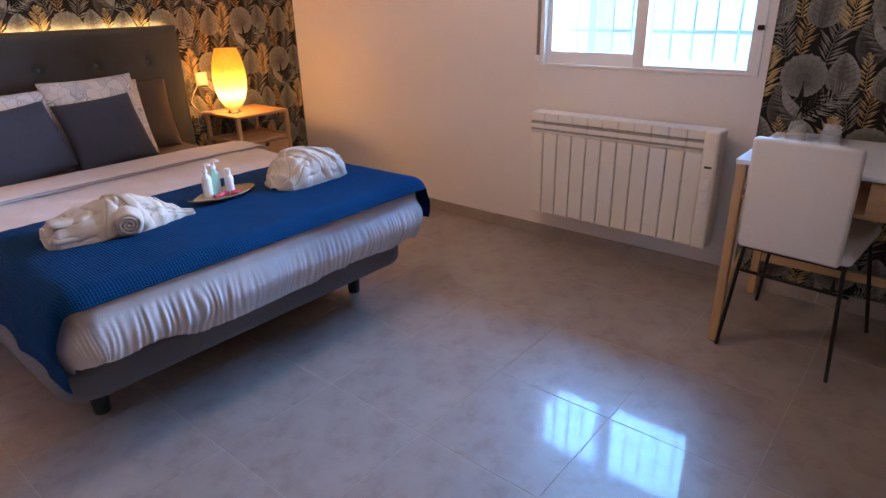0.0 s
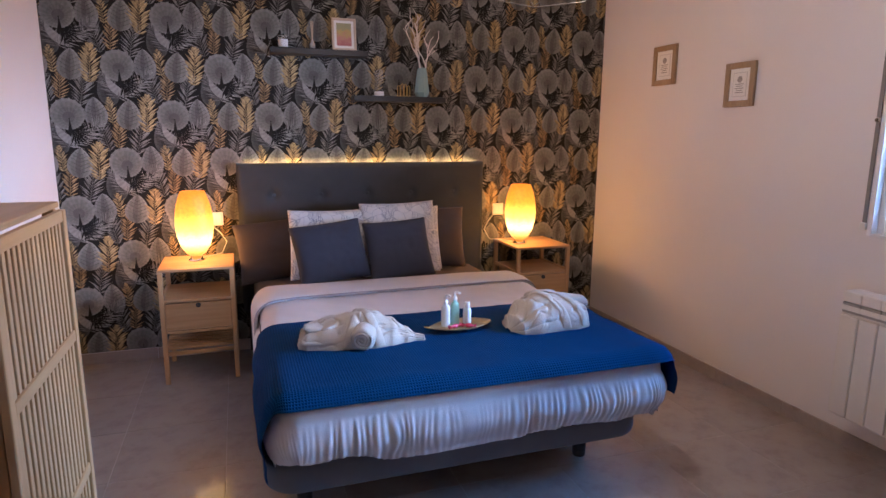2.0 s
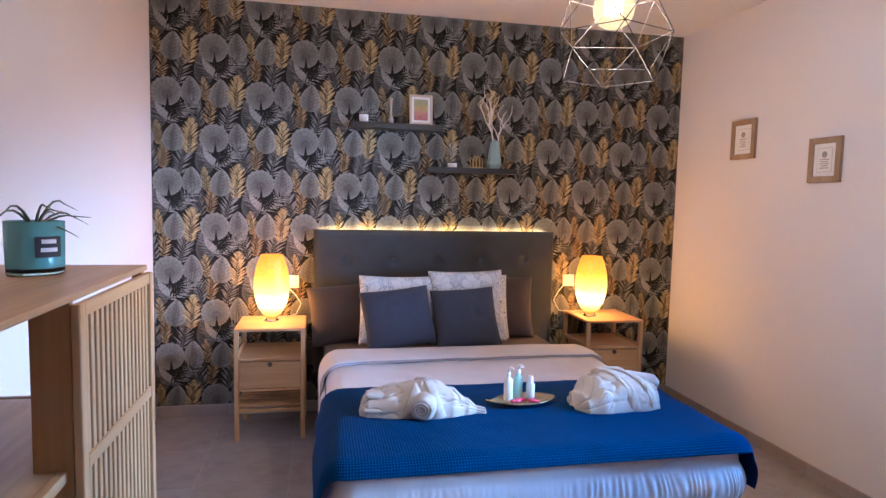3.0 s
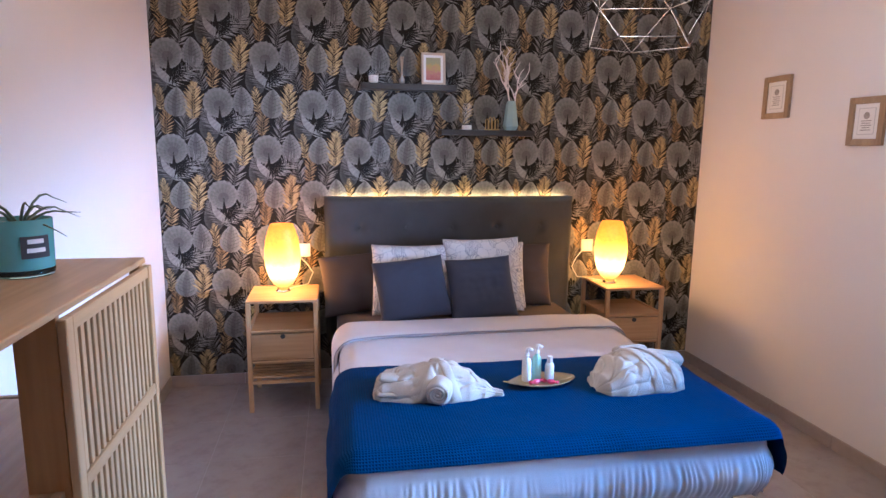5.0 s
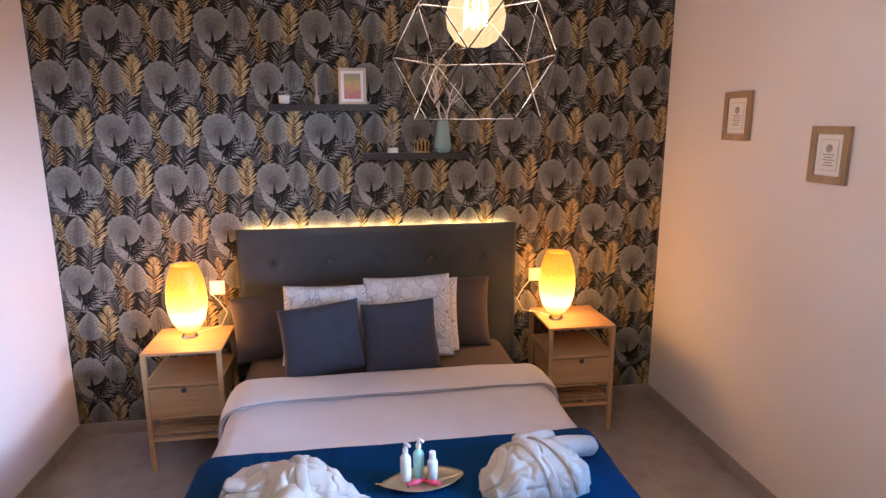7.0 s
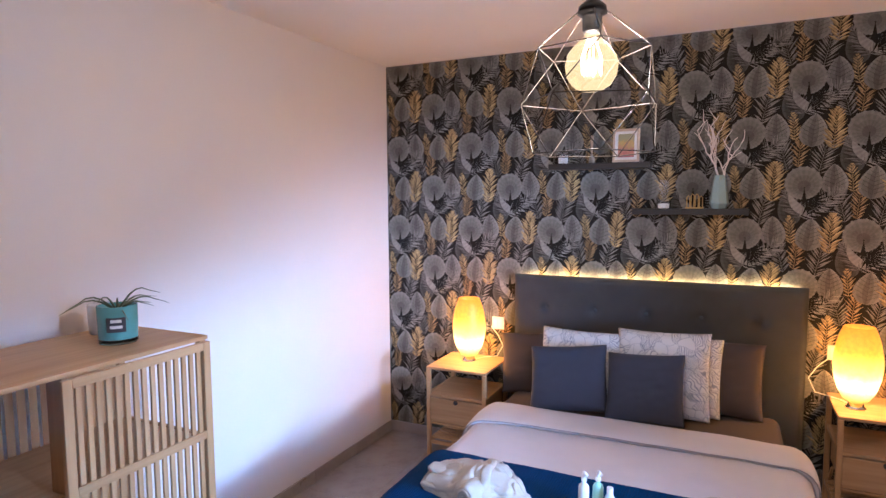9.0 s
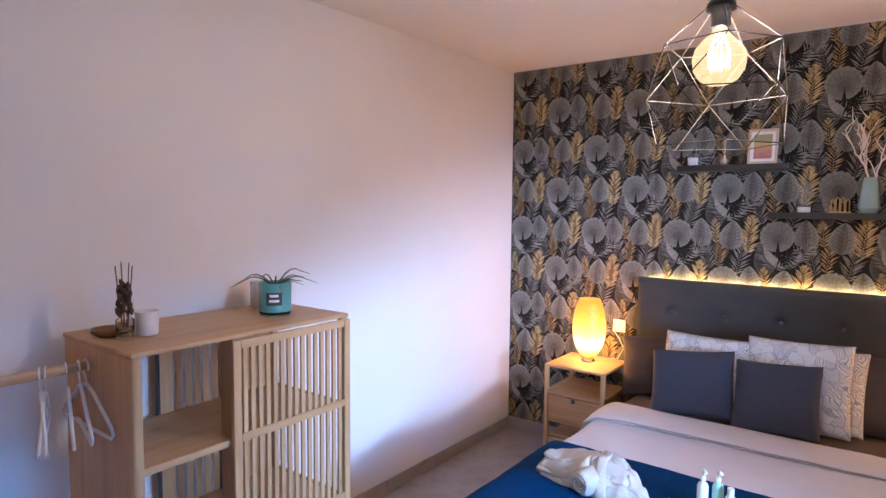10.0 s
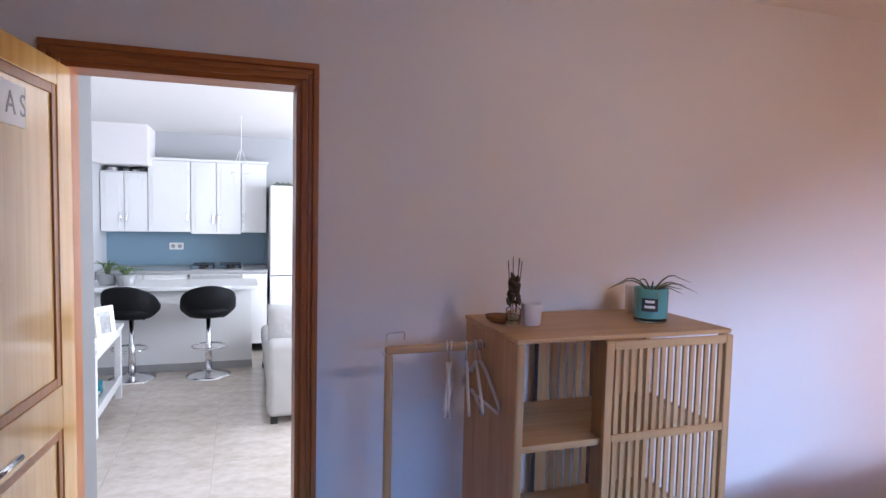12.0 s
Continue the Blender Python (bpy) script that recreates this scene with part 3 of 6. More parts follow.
part("piping", tube([turned(0.485, j / 90) + Vector((0.004, 0, -0.002)) for j in range(91)], 0.003, 6), M_PIPING, duvet, "thin grey piping", True)

M_BLANKET, _t, _p = nodes_of("blue_waffle_knit")
_uv = _t.nodes.new("ShaderNodeUVMap")
_uv.uv_map = "flat"
_sep = _t.nodes.new("ShaderNodeSeparateXYZ")
_t.links.new(_uv.outputs["UV"], _sep.inputs["Vector"])
_w = []
for ax in ("X", "Y"):
    a = _t.nodes.new("ShaderNodeMath")
    a.operation = "MULTIPLY"
    a.inputs[1].default_value = 2 * math.pi / 0.0100
    _t.links.new(_sep.outputs[ax], a.inputs[0])
    b = _t.nodes.new("ShaderNodeMath")
    b.operation = "COSINE"
    _t.links.new(a.outputs[0], b.inputs[0])
    _w.append(b)
_mx = _t.nodes.new("ShaderNodeMath")
_mx.operation = "MAXIMUM"
_t.links.new(_w[0].outputs[0], _mx.inputs[0])
_t.links.new(_w[1].outputs[0], _mx.inputs[1])
_mr = _t.nodes.new("ShaderNodeMapRange")
_mr.inputs["From Min"].default_value = -1.0
_t.links.new(_mx.outputs[0], _mr.inputs["Value"])
_n1 = noise_at(_t, 4, 3)
# shade of the waffle hollows is put into the colour, following the bump height
_cc = mixed(_t, 0.5, ramp(_t, _mr.outputs["Result"], [(0.0, (0.001, 0.010, 0.040)), (0.8, (0.002, 0.046, 0.150))]).outputs["Color"], ramp(_t, _n1.outputs["Fac"], [(0.3, (0.001, 0.024, 0.088)), (0.7, (0.002, 0.038, 0.125))]).outputs["Color"])
_t.links.new(_cc, _p.inputs["Base Color"])
_p.inputs["Roughness"].default_value, _p.inputs["Specular IOR Level"].default_value = 0.95, 0.08
bumped(_t, _p, _mr.outputs["Result"], 0.7, 0.004)
blanket = tagged(drape("blanket", (-2.42, -1.625, 0.375, 2.41), (-1.635, 0.655, 2.235), 0.085, 0.594, 120, 150, 0.008, 0.0, M_BLANKET, None, seed=4.0, bulge=0.02, freq=4.0, fold=0.007, waves=18), "blue waffle-knit throw across the foot of the bed", "throw")


def cushion(name, w, h, d, m, material, label, seed, pinch=0.10):
    """A stuffed square cushion, standing on its lower edge, with soft creases."""
    def half(s):
        def at(u, v):
            a, b = 2 * u - 1, 2 * v - 1
            k = (1 - abs(a) ** 2.6) * (1 - abs(b) ** 2.6)
            t = d / 2 * max(0, k) ** 0.55
            t += 0.006 * wobble(a, b, seed + s, 2.2) * k + 0.004 * wobble(a, b, seed, 6) * k
            x = a * w / 2 * (1 - pinch * 0.5 * (1 - b * b) * abs(a) ** 3 * 0.9)
            z = b * h / 2 * (1 - pinch * 0.5 * (1 - a * a) * abs(b) ** 3 * 0.9)
            return Vector((x, s * t, z + h / 2))
        return grid(34, 34, at)
    bm = half(1)
    merge(bm, half(-1))
    bmesh.ops.remove_doubles(bm, verts=bm.verts[:], dist=0.0004)
    ob = part(name, bm, material, None, "", True)
    ob.matrix_world = m
    return tagged(ob, label, "pillow", "pillows on the bed")


M_LEAFPRINT, _t, _p = nodes_of("white_leaf_print_cotton")
_tc, _nz, _wa = _t.nodes.new("ShaderNodeTexCoord"), noise_at(_t, 6.0, 2), _t.nodes.new("ShaderNodeVectorMath")
_wa.operation = "MULTIPLY_ADD"
_wa.inputs[1].default_value = (0.16, 0.0, 0.16)
_t.links.new(_nz.outputs["Color"], _wa.inputs[0])
_t.links.new(_tc.outputs["Object"], _wa.inputs[2])


def leaf_cells(feature, scale):
    v = _t.nodes.new("ShaderNodeTexVoronoi")
    v.feature, v.inputs["Scale"].default_value = feature, scale
    _t.links.new(_wa.outputs["Vector"], v.inputs["Vector"])
    return v


_vo, _vc = leaf_cells("DISTANCE_TO_EDGE", 17.0), leaf_cells("F1", 17.0)
# veins: fine bands that turn from leaf to leaf
_rel = _t.nodes.new("ShaderNodeVectorMath")
_rel.operation = "SUBTRACT"
_t.links.new(_wa.outputs["Vector"], _rel.inputs[0])
_t.links.new(_vc.outputs["Position"], _rel.inputs[1])
_rot = _t.nodes.new("ShaderNodeVectorRotate")
_rot.rotation_type = "Y_AXIS"
_sc = _t.nodes.new("ShaderNodeSeparateColor")
_t.links.new(_vc.outputs["Color"], _sc.inputs["Color"])
_an = _t.nodes.new("ShaderNodeMath")
_an.operation = "MULTIPLY"
_an.inputs[1].default_value = 6.28
_t.links.new(_sc.outputs["Red"], _an.inputs[0])
_t.links.new(_an.outputs[0], _rot.inputs["Angle"])
_t.links.new(_rel.outputs["Vector"], _rot.inputs["Vector"])
_wv = _t.nodes.new("ShaderNodeTexWave")
_wv.inputs["Scale"].default_value, _wv.inputs["Distortion"].default_value, _wv.inputs["Detail"].default_value = 34.0, 1.5, 1.0
_t.links.new(_rot.outputs["Vector"], _wv.inputs["Vector"])
_l1 = ramp(_t, _vo.outputs["Distance"], [(0.012, (0.40, 0.42, 0.48)), (0.045, (0.64, 0.64, 0.66))])
_l2 = ramp(_t, _wv.outputs["Fac"], [(0.08, (0.42, 0.46, 0.56)), (0.30, (1, 1, 1))])
_l3 = ramp(_t, _sc.outputs["Green"], [(0.45, (0, 0, 0)), (0.55, (1, 1, 1))])
_pr = mixed(_t, _l3.outputs["Color"], (1.0, 1.0, 1.0), _l2.outputs["Color"])
_t.links.new(mixed(_t, 1.0, _l1.outputs["Color"], _pr, "MULTIPLY"), _p.inputs["Base Color"])
_p.inputs["Roughness"].default_value = 0.85

# z-rotation 90 turns a cushion's face to the foot of the bed; lean in degrees tips its top back to the wall
def lean(x, y, z, back, yaw=0.0, roll=0.0):
    return Matrix.Translation((x, y, z)) @ pose(0, 0, 0, 0, 0, 90 + yaw) @ pose(0, 0, 0, -back, 0, 0) @ pose(0, 0, 0, 0, roll, 0)


cushion("pillow", 0.68, 0.37, 0.17, lean(-3.56, 0.945, 0.535, 14, 0, -6), M_BROWN, "taupe brown bed pillow slumped against the headboard", 1)
cushion("pillow", 0.68, 0.405, 0.17, lean(-3.56, 1.715, 0.535, 14, 0, 1), M_BROWN, "taupe brown bed pillow propped against the headboard", 2)
cushion("pillow", 0.47, 0.425, 0.13, lean(-3.355, 1.115, 0.555, 20, 0, 1), M_LEAFPRINT, "white leaf-print pillow behind the slate cushions", 3)
cushion("pillow", 0.48, 0.46, 0.13, lean(-3.345, 1.565, 0.555, 20, 0, -1), M_LEAFPRINT, "white leaf-print pillow behind the slate cushions", 4)
cushion("pillow", 0.46, 0.42, 0.12, lean(-3.455, 1.62, 0.55, 18, 0, 1), M_LEAFPRINT, "second white leaf-print pillow tucked behind another", 8)
cushion("cushion", 0.415, 0.365, 0.14, lean(-3.145, 1.125, 0.585, 30, 3, -6), M_NAVY, "slate navy square cushion leaning on a pillow", 5)
cushion("cushion", 0.385, 0.365, 0.14, lean(-3.125, 1.505, 0.585, 30, -3, -4), M_NAVY, "slate navy square cushion leaning on a pillow", 6)



# ---- wallpaper: printed leaves on thin paper ----
def make_paper(name, m, a0, a1, b0, b1, off_a, off_b, label):
    """A printed sheet in local (across, up); the motif repeats in a half-drop of 0.553 m."""
    verts, faces, cols = [], [], []
    rnd = random.Random(5)
    REP = 0.5535

    def clip(poly):
        for axis, lim, sgn in ((0, a0, 1), (0, a1, -1), (1, b0, 1), (1, b1, -1)):
            out = []
            for p, q in zip(poly, poly[1:] + poly[:1]):
                dp, dq = sgn * (p[axis] - lim), sgn * (q[axis] - lim)
                if dp >= 0:
                    out.append(p)
                if dp * dq < 0:
                    t = dp / (dp - dq)
                    out.append((p[0] + (q[0] - p[0]) * t, p[1] + (q[1] - p[1]) * t))
            poly = out
            if len(poly) < 3:
                return None
        return poly

    def add(poly, col, layer):
        poly = clip(poly)
        if poly:
            n = len(verts)
            verts.extend((p[0], 0.0, p[1]) if layer is None else (p[0], -0.00012 * layer, p[1]) for p in poly)
            faces.append(tuple(range(n, n + len(poly))))
            cols.append((col, len(poly)))

    def shade(c, k):
        return tuple(x * k for x in c)

    def fan(cx, cy, r, layer, turn=0.0):
        ox, oy = cx + 0.08 * r, cy - 0.30 * r
        n = 40
        for k in range(n):
            a = math.radians(-80 + 340 * k / n + turn)
            b = math.radians(-80 + 340 * (k + 1) / n + turn)
            mid = (a + b) / 2
            def rim(t):
                dx, dy = math.cos(t), math.sin(t)
                px, py = ox - cx, oy - cy
                bq = px * dx + py * dy
                return -bq + math.sqrt(max(1e-9, bq * bq - (px * px + py * py - r * r)))
            rr = rim(mid) * (1.03 if k % 2 else 0.985)
            tone = 1.03 if k % 2 else 0.90
            grey = (0.15, 0.15, 0.137)
            for f0, f1, s in ((0.04, 0.35, 0.62), (0.35, 0.6, 0.85), (0.6, 0.85, 1.0), (0.85, 1.0, 1.22)):
                e0, e1 = (rim(a) if f1 == 1.0 else rr), (rim(b) if f1 == 1.0 else rr)
                add([(ox + rr * f0 * math.cos(a), oy + rr * f0 * math.sin(a)), (ox + e0 * f1 * math.cos(a), oy + e0 * f1 * math.sin(a))]
                    + ([(ox + rr * math.cos(mid) * 1.02, oy + rr * math.sin(mid) * 1.02)] if f1 == 1.0 else [])
                    + [(ox + e1 * f1 * math.cos(b), oy + e1 * f1 * math.sin(b)), (ox + rr * f0 * math.cos(b), oy + rr * f0 * math.sin(b))], shade(grey, tone * s), layer)

    def heart(cx, cy, w, h, turn, col, layer):
        c, s = math.cos(turn), math.sin(turn)
        n = 16

        def out(t):
            return w / 2 * (math.sin(math.pi * t ** 0.75) ** 0.7 if 0 < t < 1 else 0.0)

        def put(pts, tone, lay):
            add([(cx + p * c - q * s, cy + p * s + q * c) for p, q in pts], shade(col, tone), lay)
        for k in range(n):
            t0, t1 = k / n, (k + 1) / n
            y0, y1 = -h / 2 + h * t0, -h / 2 + h * t1
            for side in (-1, 1):
                for f0, f1, tone in ((0.0, 0.35, 0.68), (0.35, 0.75, 1.0), (0.75, 1.0, 1.28)):
                    tone *= (1.08 if side > 0 else 0.86) * (0.8 + 0.4 * t0)
                    put([(side * out(t0) * f0, y0), (side * out(t0) * f1, y0), (side * out(t1) * f1, y1), (side * out(t1) * f0, y1)], tone, layer)
                if k % 2 == 0 and 1 < k < n - 2:
                    e = out(t1) * 0.92
                    put([(0, y0), (side * e, y0 + 0.55 * e), (side * e, y0 + 0.55 * e + 0.0016), (0, y0 + 0.0034)], 0.38, layer + 0.2)
        put([(-0.0014, -h / 2), (0.0014, -h / 2), (0.0008, h / 2), (-0.0008, h / 2)], 0.4, layer + 0.3)

    def frond(cx, cy, w, h, turn, col, layer, n=10, thick=0.5, droop=0.35):
        """A fern leaf: pointed leaflets rising from a stem, longest below the middle."""
        c, s = math.cos(turn), math.sin(turn)
        for k in range(n):
            t = k / (n - 1)
            y = -h / 2 + h * 0.92 * t
            ln = w * 0.72 * (math.sin(math.pi * (0.22 + 0.70 * t)) ** 0.9) * rnd.uniform(0.82, 1.12)
            for side in (-1, 1):
                ang = math.radians(rnd.uniform(26, 44) + 22 * t)
                dx, dy = side * math.cos(ang), math.sin(ang)
                nx, ny = -dy, dx
                th = h / n * thick * rnd.uniform(0.75, 1.15)
                k1 = rnd.uniform(0.75, 1.2)
                P = lambda f, g: (dx * ln * f + nx * th * g * side, y + dy * ln * f + ny * th * g * side)
                for pts, tone in (([P(0, 0), P(0.4, -0.5), P(1, 0), P(0.4, 0)], 0.68), ([P(0, 0), P(0.4, 0), P(1, 0), P(0.45, 0.5)], 1.15)):
                    add([(cx + p * c - q * s, cy + p * s + q * c) for p, q in pts], shade(col, tone * k1 * (1.0 if side > 0 else 0.85)), layer + 0.02 * k)
        add([(cx + p * c - q * s, cy + p * s + q * c) for p, q in ((-0.0018, -h / 2), (0.0018, -h / 2), (0.001, h / 2), (-0.001, h / 2))], shade(col, 0.7), layer + 0.4)

    def crescent(cx, cy, r, col, layer):
        for k in range(16):
            a, b = math.radians(165 + 125 * k / 16), math.radians(165 + 125 * (k + 1) / 16)
            wa, wb = (math.sin(math.pi * (0.05 + 0.9 * k / 16)), math.sin(math.pi * (0.05 + 0.9 * (k + 1) / 16)))
            tone = 0.92 if k % 2 else 0.78
            add([(cx + r * math.cos(a), cy + r * math.sin(a)), (cx + r * math.cos(b), cy + r * math.sin(b)),
                 (cx + (r - 0.045 * wb) * math.cos(b), cy + (r - 0.045 * wb) * math.sin(b)), (cx + (r - 0.045 * wa) * math.cos(a), cy + (r - 0.045 * wa) * math.sin(a))], shade(col, tone), layer)

    def burst(cx, cy, r, col, layer):
        for k in range(13):
            a = math.radians(-110 + 190 * k / 12)
            d, nrm = (math.cos(a), math.sin(a)), (-math.sin(a), math.cos(a))
            rr = r * rnd.uniform(0.85, 1.05)
            add([(cx, cy), (cx + d[0] * rr * 0.5 + nrm[0] * 0.0055, cy + d[1] * rr * 0.5 + nrm[1] * 0.0055), (cx + d[0] * rr, cy + d[1] * rr), (cx + d[0] * rr * 0.5 - nrm[0] * 0.0055, cy + d[1] * rr * 0.5 - nrm[1] * 0.0055)], col, layer)

    GOLD, OCHRE, GREY, PALE, INK, SLATE = (0.40, 0.30, 0.145), (0.31, 0.215, 0.105), (0.165, 0.165, 0.15), (0.26, 0.26, 0.24), (0.006, 0.006, 0.006), (0.06, 0.06, 0.056)
    add([(a0, b0), (a1, b0), (a1, b1), (a0, b1)], (0.010, 0.0095, 0.009), 0)
    rows = int((b1 - b0) / (REP / 2)) + 4
    cells = int((a1 - a0) / REP) + 4
    for i in range(-2, rows):
        cy = off_b + REP / 2 * (i + math.floor((b0 - off_b) / (REP / 2)))
        odd = round((cy - off_b) / (REP / 2)) % 2
        for j in range(-2, cells):
            cx = off_a + REP * (j + math.floor((a0 - off_a) / REP)) + odd * REP / 2
            if not (a0 - 0.6 < cx < a1 + 0.6 and b0 - 0.4 < cy < b1 + 0.4):
                continue
            heart(cx + 0.49, cy - 0.14, 0.11, 0.18, 0.25, SLATE, 1)
            frond(cx + 0.365, cy - 0.13, 0.12, 0.20, -0.2, (0.19, 0.185, 0.168), 1.6, 13, 0.62)
            frond(cx + 0.175, cy - 0.115, 0.12, 0.19, 0.25, (0.165, 0.162, 0.15), 2.2, 13, 0.62)
            frond(cx + 0.50, cy - 0.11, 0.10, 0.17, 0.5, (0.15, 0.148, 0.138), 2.8, 11, 0.7)
            frond(cx + 0.255, cy - 0.105, 0.085, 0.17, -0.08, OCHRE, 3.4, 11, 0.62)
            heart(cx + 0.315, cy + 0.0, 0.135, 0.175, -0.10, GREY, 4)
            frond(cx + 0.222, cy + 0.028, 0.068, 0.15, 0.10, tuple(x * 0.9 for x in GOLD), 5, 10, 0.62)
            heart(cx + 0.143, cy + 0.012, 0.122, 0.175, 0.06, (0.15, 0.15, 0.14), 6)
            frond(cx + 0.413, cy + 0.012, 0.115, 0.22, -0.06, GOLD, 7, 14, 0.95)
            crescent(cx + 0.035, cy - 0.075, 0.102, PALE, 8)
            heart(cx + 0.075, cy - 0.115, 0.14, 0.15, 2.6, INK, 9)
            frond(cx + 0.125, cy - 0.085, 0.12, 0.16, -0.75, (0.21, 0.21, 0.195), 9.6, 12, 0.6)
            frond(cx + 0.06, cy - 0.135, 0.11, 0.16, -0.95, (0.23, 0.23, 0.21), 10, 12, 0.6)
            burst(cx + 0.03, cy - 0.10, 0.095, INK, 10.4)
            fan(cx, cy, 0.087, 11 + odd * 0.5)
    me = bpy.data.meshes.new(name)
    me.from_pydata(verts, [], faces)
    col = me.color_attributes.new("print", "FLOAT_COLOR", "CORNER")
    flat = []
    for c, n in cols:
        flat.extend((*c, 1.0) * n)
    col.data.foreach_set("color", flat)
    me.materials.append(M_PRINT)
    ob = new(name, me)
    ob.matrix_world = m
    return tagged(ob, label, "wallpaper", kind="structure")


M_PRINT, _t, _p = nodes_of("printed_wallpaper")
_at = _t.nodes.new("ShaderNodeVertexColor")
_at.layer_name = "print"
_n1, _n2 = noise_at(_t, 38, 5), noise_at(_t, 9, 3)
_k = mixed(_t, 0.5, ramp(_t, _n1.outputs["Fac"], [(0.3, (0.78,) * 3), (0.7, (1.5,) * 3)]).outputs["Color"], ramp(_t, _n2.outputs["Fac"], [(0.3, (0.92,) * 3), (0.7, (1.42,) * 3)]).outputs["Color"])
_t.links.new(mixed(_t, 1.0, _at.outputs["Color"], _k, "MULTIPLY"), _p.inputs["Base Color"])
_p.inputs["Roughness"].default_value, _p.inputs["Specular IOR Level"].default_value = 0.7, 0.2
bumped(_t, _p, noise_at(_t, 220, 3).outputs["Fac"], 0.08, 0.001)
make_paper("wallpaper_head", pose(XH + 0.001, 0, 0, 0, 0, 90), YL, YR, 0.073, ZC - 0.004, 0.275, 1.505, "dark tropical leaf wallpaper in grey, black and gold")
make_paper("wallpaper_desk", pose(0, YR - 0.001, 0), -0.56, XB - 0.01, 0.073, ZC - 0.004, -0.42, 1.0, "dark tropical leaf wallpaper behind the desk")


# ---- radiator ----
rad = thing("radiator", pose(-1.655, YR - 0.055, 0.20), "cream electric wall radiator with ribbed front panels", "radiator")
RW, RH = 0.995, 0.565
part("body", box(0.0, RW - 0.006, -0.10, 0.0, 0.0, RH - 0.012, 0.012, seg=3), M_RADIATOR, rad, "", True)
for k in range(11):
    x = 0.012 + k * 0.0835
    part("rib_panel", box(x, x + 0.0795, -0.118, -0.095, 0.012, RH - 0.105, 0.006, seg=2), M_RADIATOR, rad)
    part("grille_cell", box(x + 0.001, x + 0.0825, -0.112, -0.094, RH - 0.094, RH - 0.048, 0.003), M_RADGREY, rad)
    part("grille_bar", box(x, x + 0.0832, -0.1165, -0.110, RH - 0.082, RH - 0.060, 0.002), M_RADIATOR, rad)
    part("top_cap", box(x, x + 0.083, -0.117, -0.02, RH - 0.046, RH, 0.006, seg=2), M_RADIATOR, rad)
part("end_panel", box(RW - 0.072, RW, -0.122, -0.01, 0.0, RH, 0.016, seg=3), M_RADIATOR, rad, "", True)
part("display", box(RW - 0.052, RW - 0.02, -0.125, -0.12, RH - 0.17, RH - 0.16, 0.001), M_INK, rad, "dark display slot")
for z in (0.24, 0.30):
    part("control_flap", box(RW - 0.055, RW - 0.018, -0.126, -0.12, z, z + 0.05, 0.002), M_WHITE, rad)
part("bracket", box(0.2, 0.24, -0.01, 0.054, 0.05, 0.45), M_RADIATOR, rad)


# ---- desk and chair ----
desk = thing("desk", pose(-0.47, 2.60, 0), "narrow bamboo desk with a white top against the wallpaper", "desk")
DW, DD, DH = 1.18, 0.585, 0.765
part("desktop", box(-0.004, DW, -0.004, DD, DH - 0.018, DH, 0.003), M_WHITE, desk, "white laminate desktop")
for x in (0, DW - 0.034):
    for y in (0, DD - 0.034):
        part("leg", box(x, x + 0.034, y, y + 0.034, 0, DH - 0.018, 0.004), M_BAMBOO, desk)
    part("side_panel", box(x + 0.008, x + 0.026, 0.034, DD - 0.034, DH - 0.15, DH - 0.13, 0.002), M_BAMBOO_Y, desk)
    part("brace", tube([(x + 0.017, 0.02, 0.20), (x + 0.017, DD - 0.03, 0.46)], 0.010, 6), M_BAMBOO_Y, desk)
part("under_shelf", box(0.034, DW - 0.034, 0.004, DD - 0.01, DH - 0.15, DH - 0.134, 0.002), M_BAMBOO_X, desk)
dr = part("drawer", box(0.42, DW - 0.036, 0.0, 0.45, DH - 0.134, DH - 0.024, 0.003), M_BAMBOO_X, desk)
part("drawer_line", box(0.44, DW - 0.05, -0.003, 0.001, DH - 0.083, DH - 0.078), M_BAMBOO_X, dr)
part("back_stretcher", box(0.034, DW - 0.034, DD - 0.03, DD - 0.012, 0.17, 0.21, 0.003), M_BAMBOO_X, desk)

chair = thing("chair", pose(-0.232, 2.575, 0, 0, 0, -5), "white padded chair on thin black metal legs, pushed under the desk", "chair")
part("backrest", box(-0.166, 0.166, -0.05, -0.012, 0.468, 0.876, 0.014, seg=3), M_CAMBRIC, chair, "", True).matrix_local = pose(0, 0, 0, 3)
part("seat", box(-0.19, 0.19, -0.01, 0.42, 0.452, 0.50, 0.018, seg=3), M_CAMBRIC, chair, "", True)
sf = tube([(-0.17, 0.02, 0.435), (0.17, 0.02, 0.435), (0.17, 0.40, 0.435), (-0.17, 0.40, 0.435), (-0.17, 0.02, 0.435)], 0.009, 8)
part("seat_frame", sf, M_BLACKMETAL, chair)
for x in (-1, 1):
    part("leg", tube([(x * 0.165, 0.02, 0.45), (x * 0.2, -0.005, 0)], 0.0075, 10), M_BLACKMETAL, chair)
    part("leg", tube([(x * 0.165, 0.39, 0.45), (x * 0.22, 0.5, 0)], 0.0075, 10), M_BLACKMETAL, chair)
part("cross_bar", tube([(-0.19, 0.1, 0.30), (0.19, 0.1, 0.30)], 0.007, 8), M_BLACKMETAL, chair)

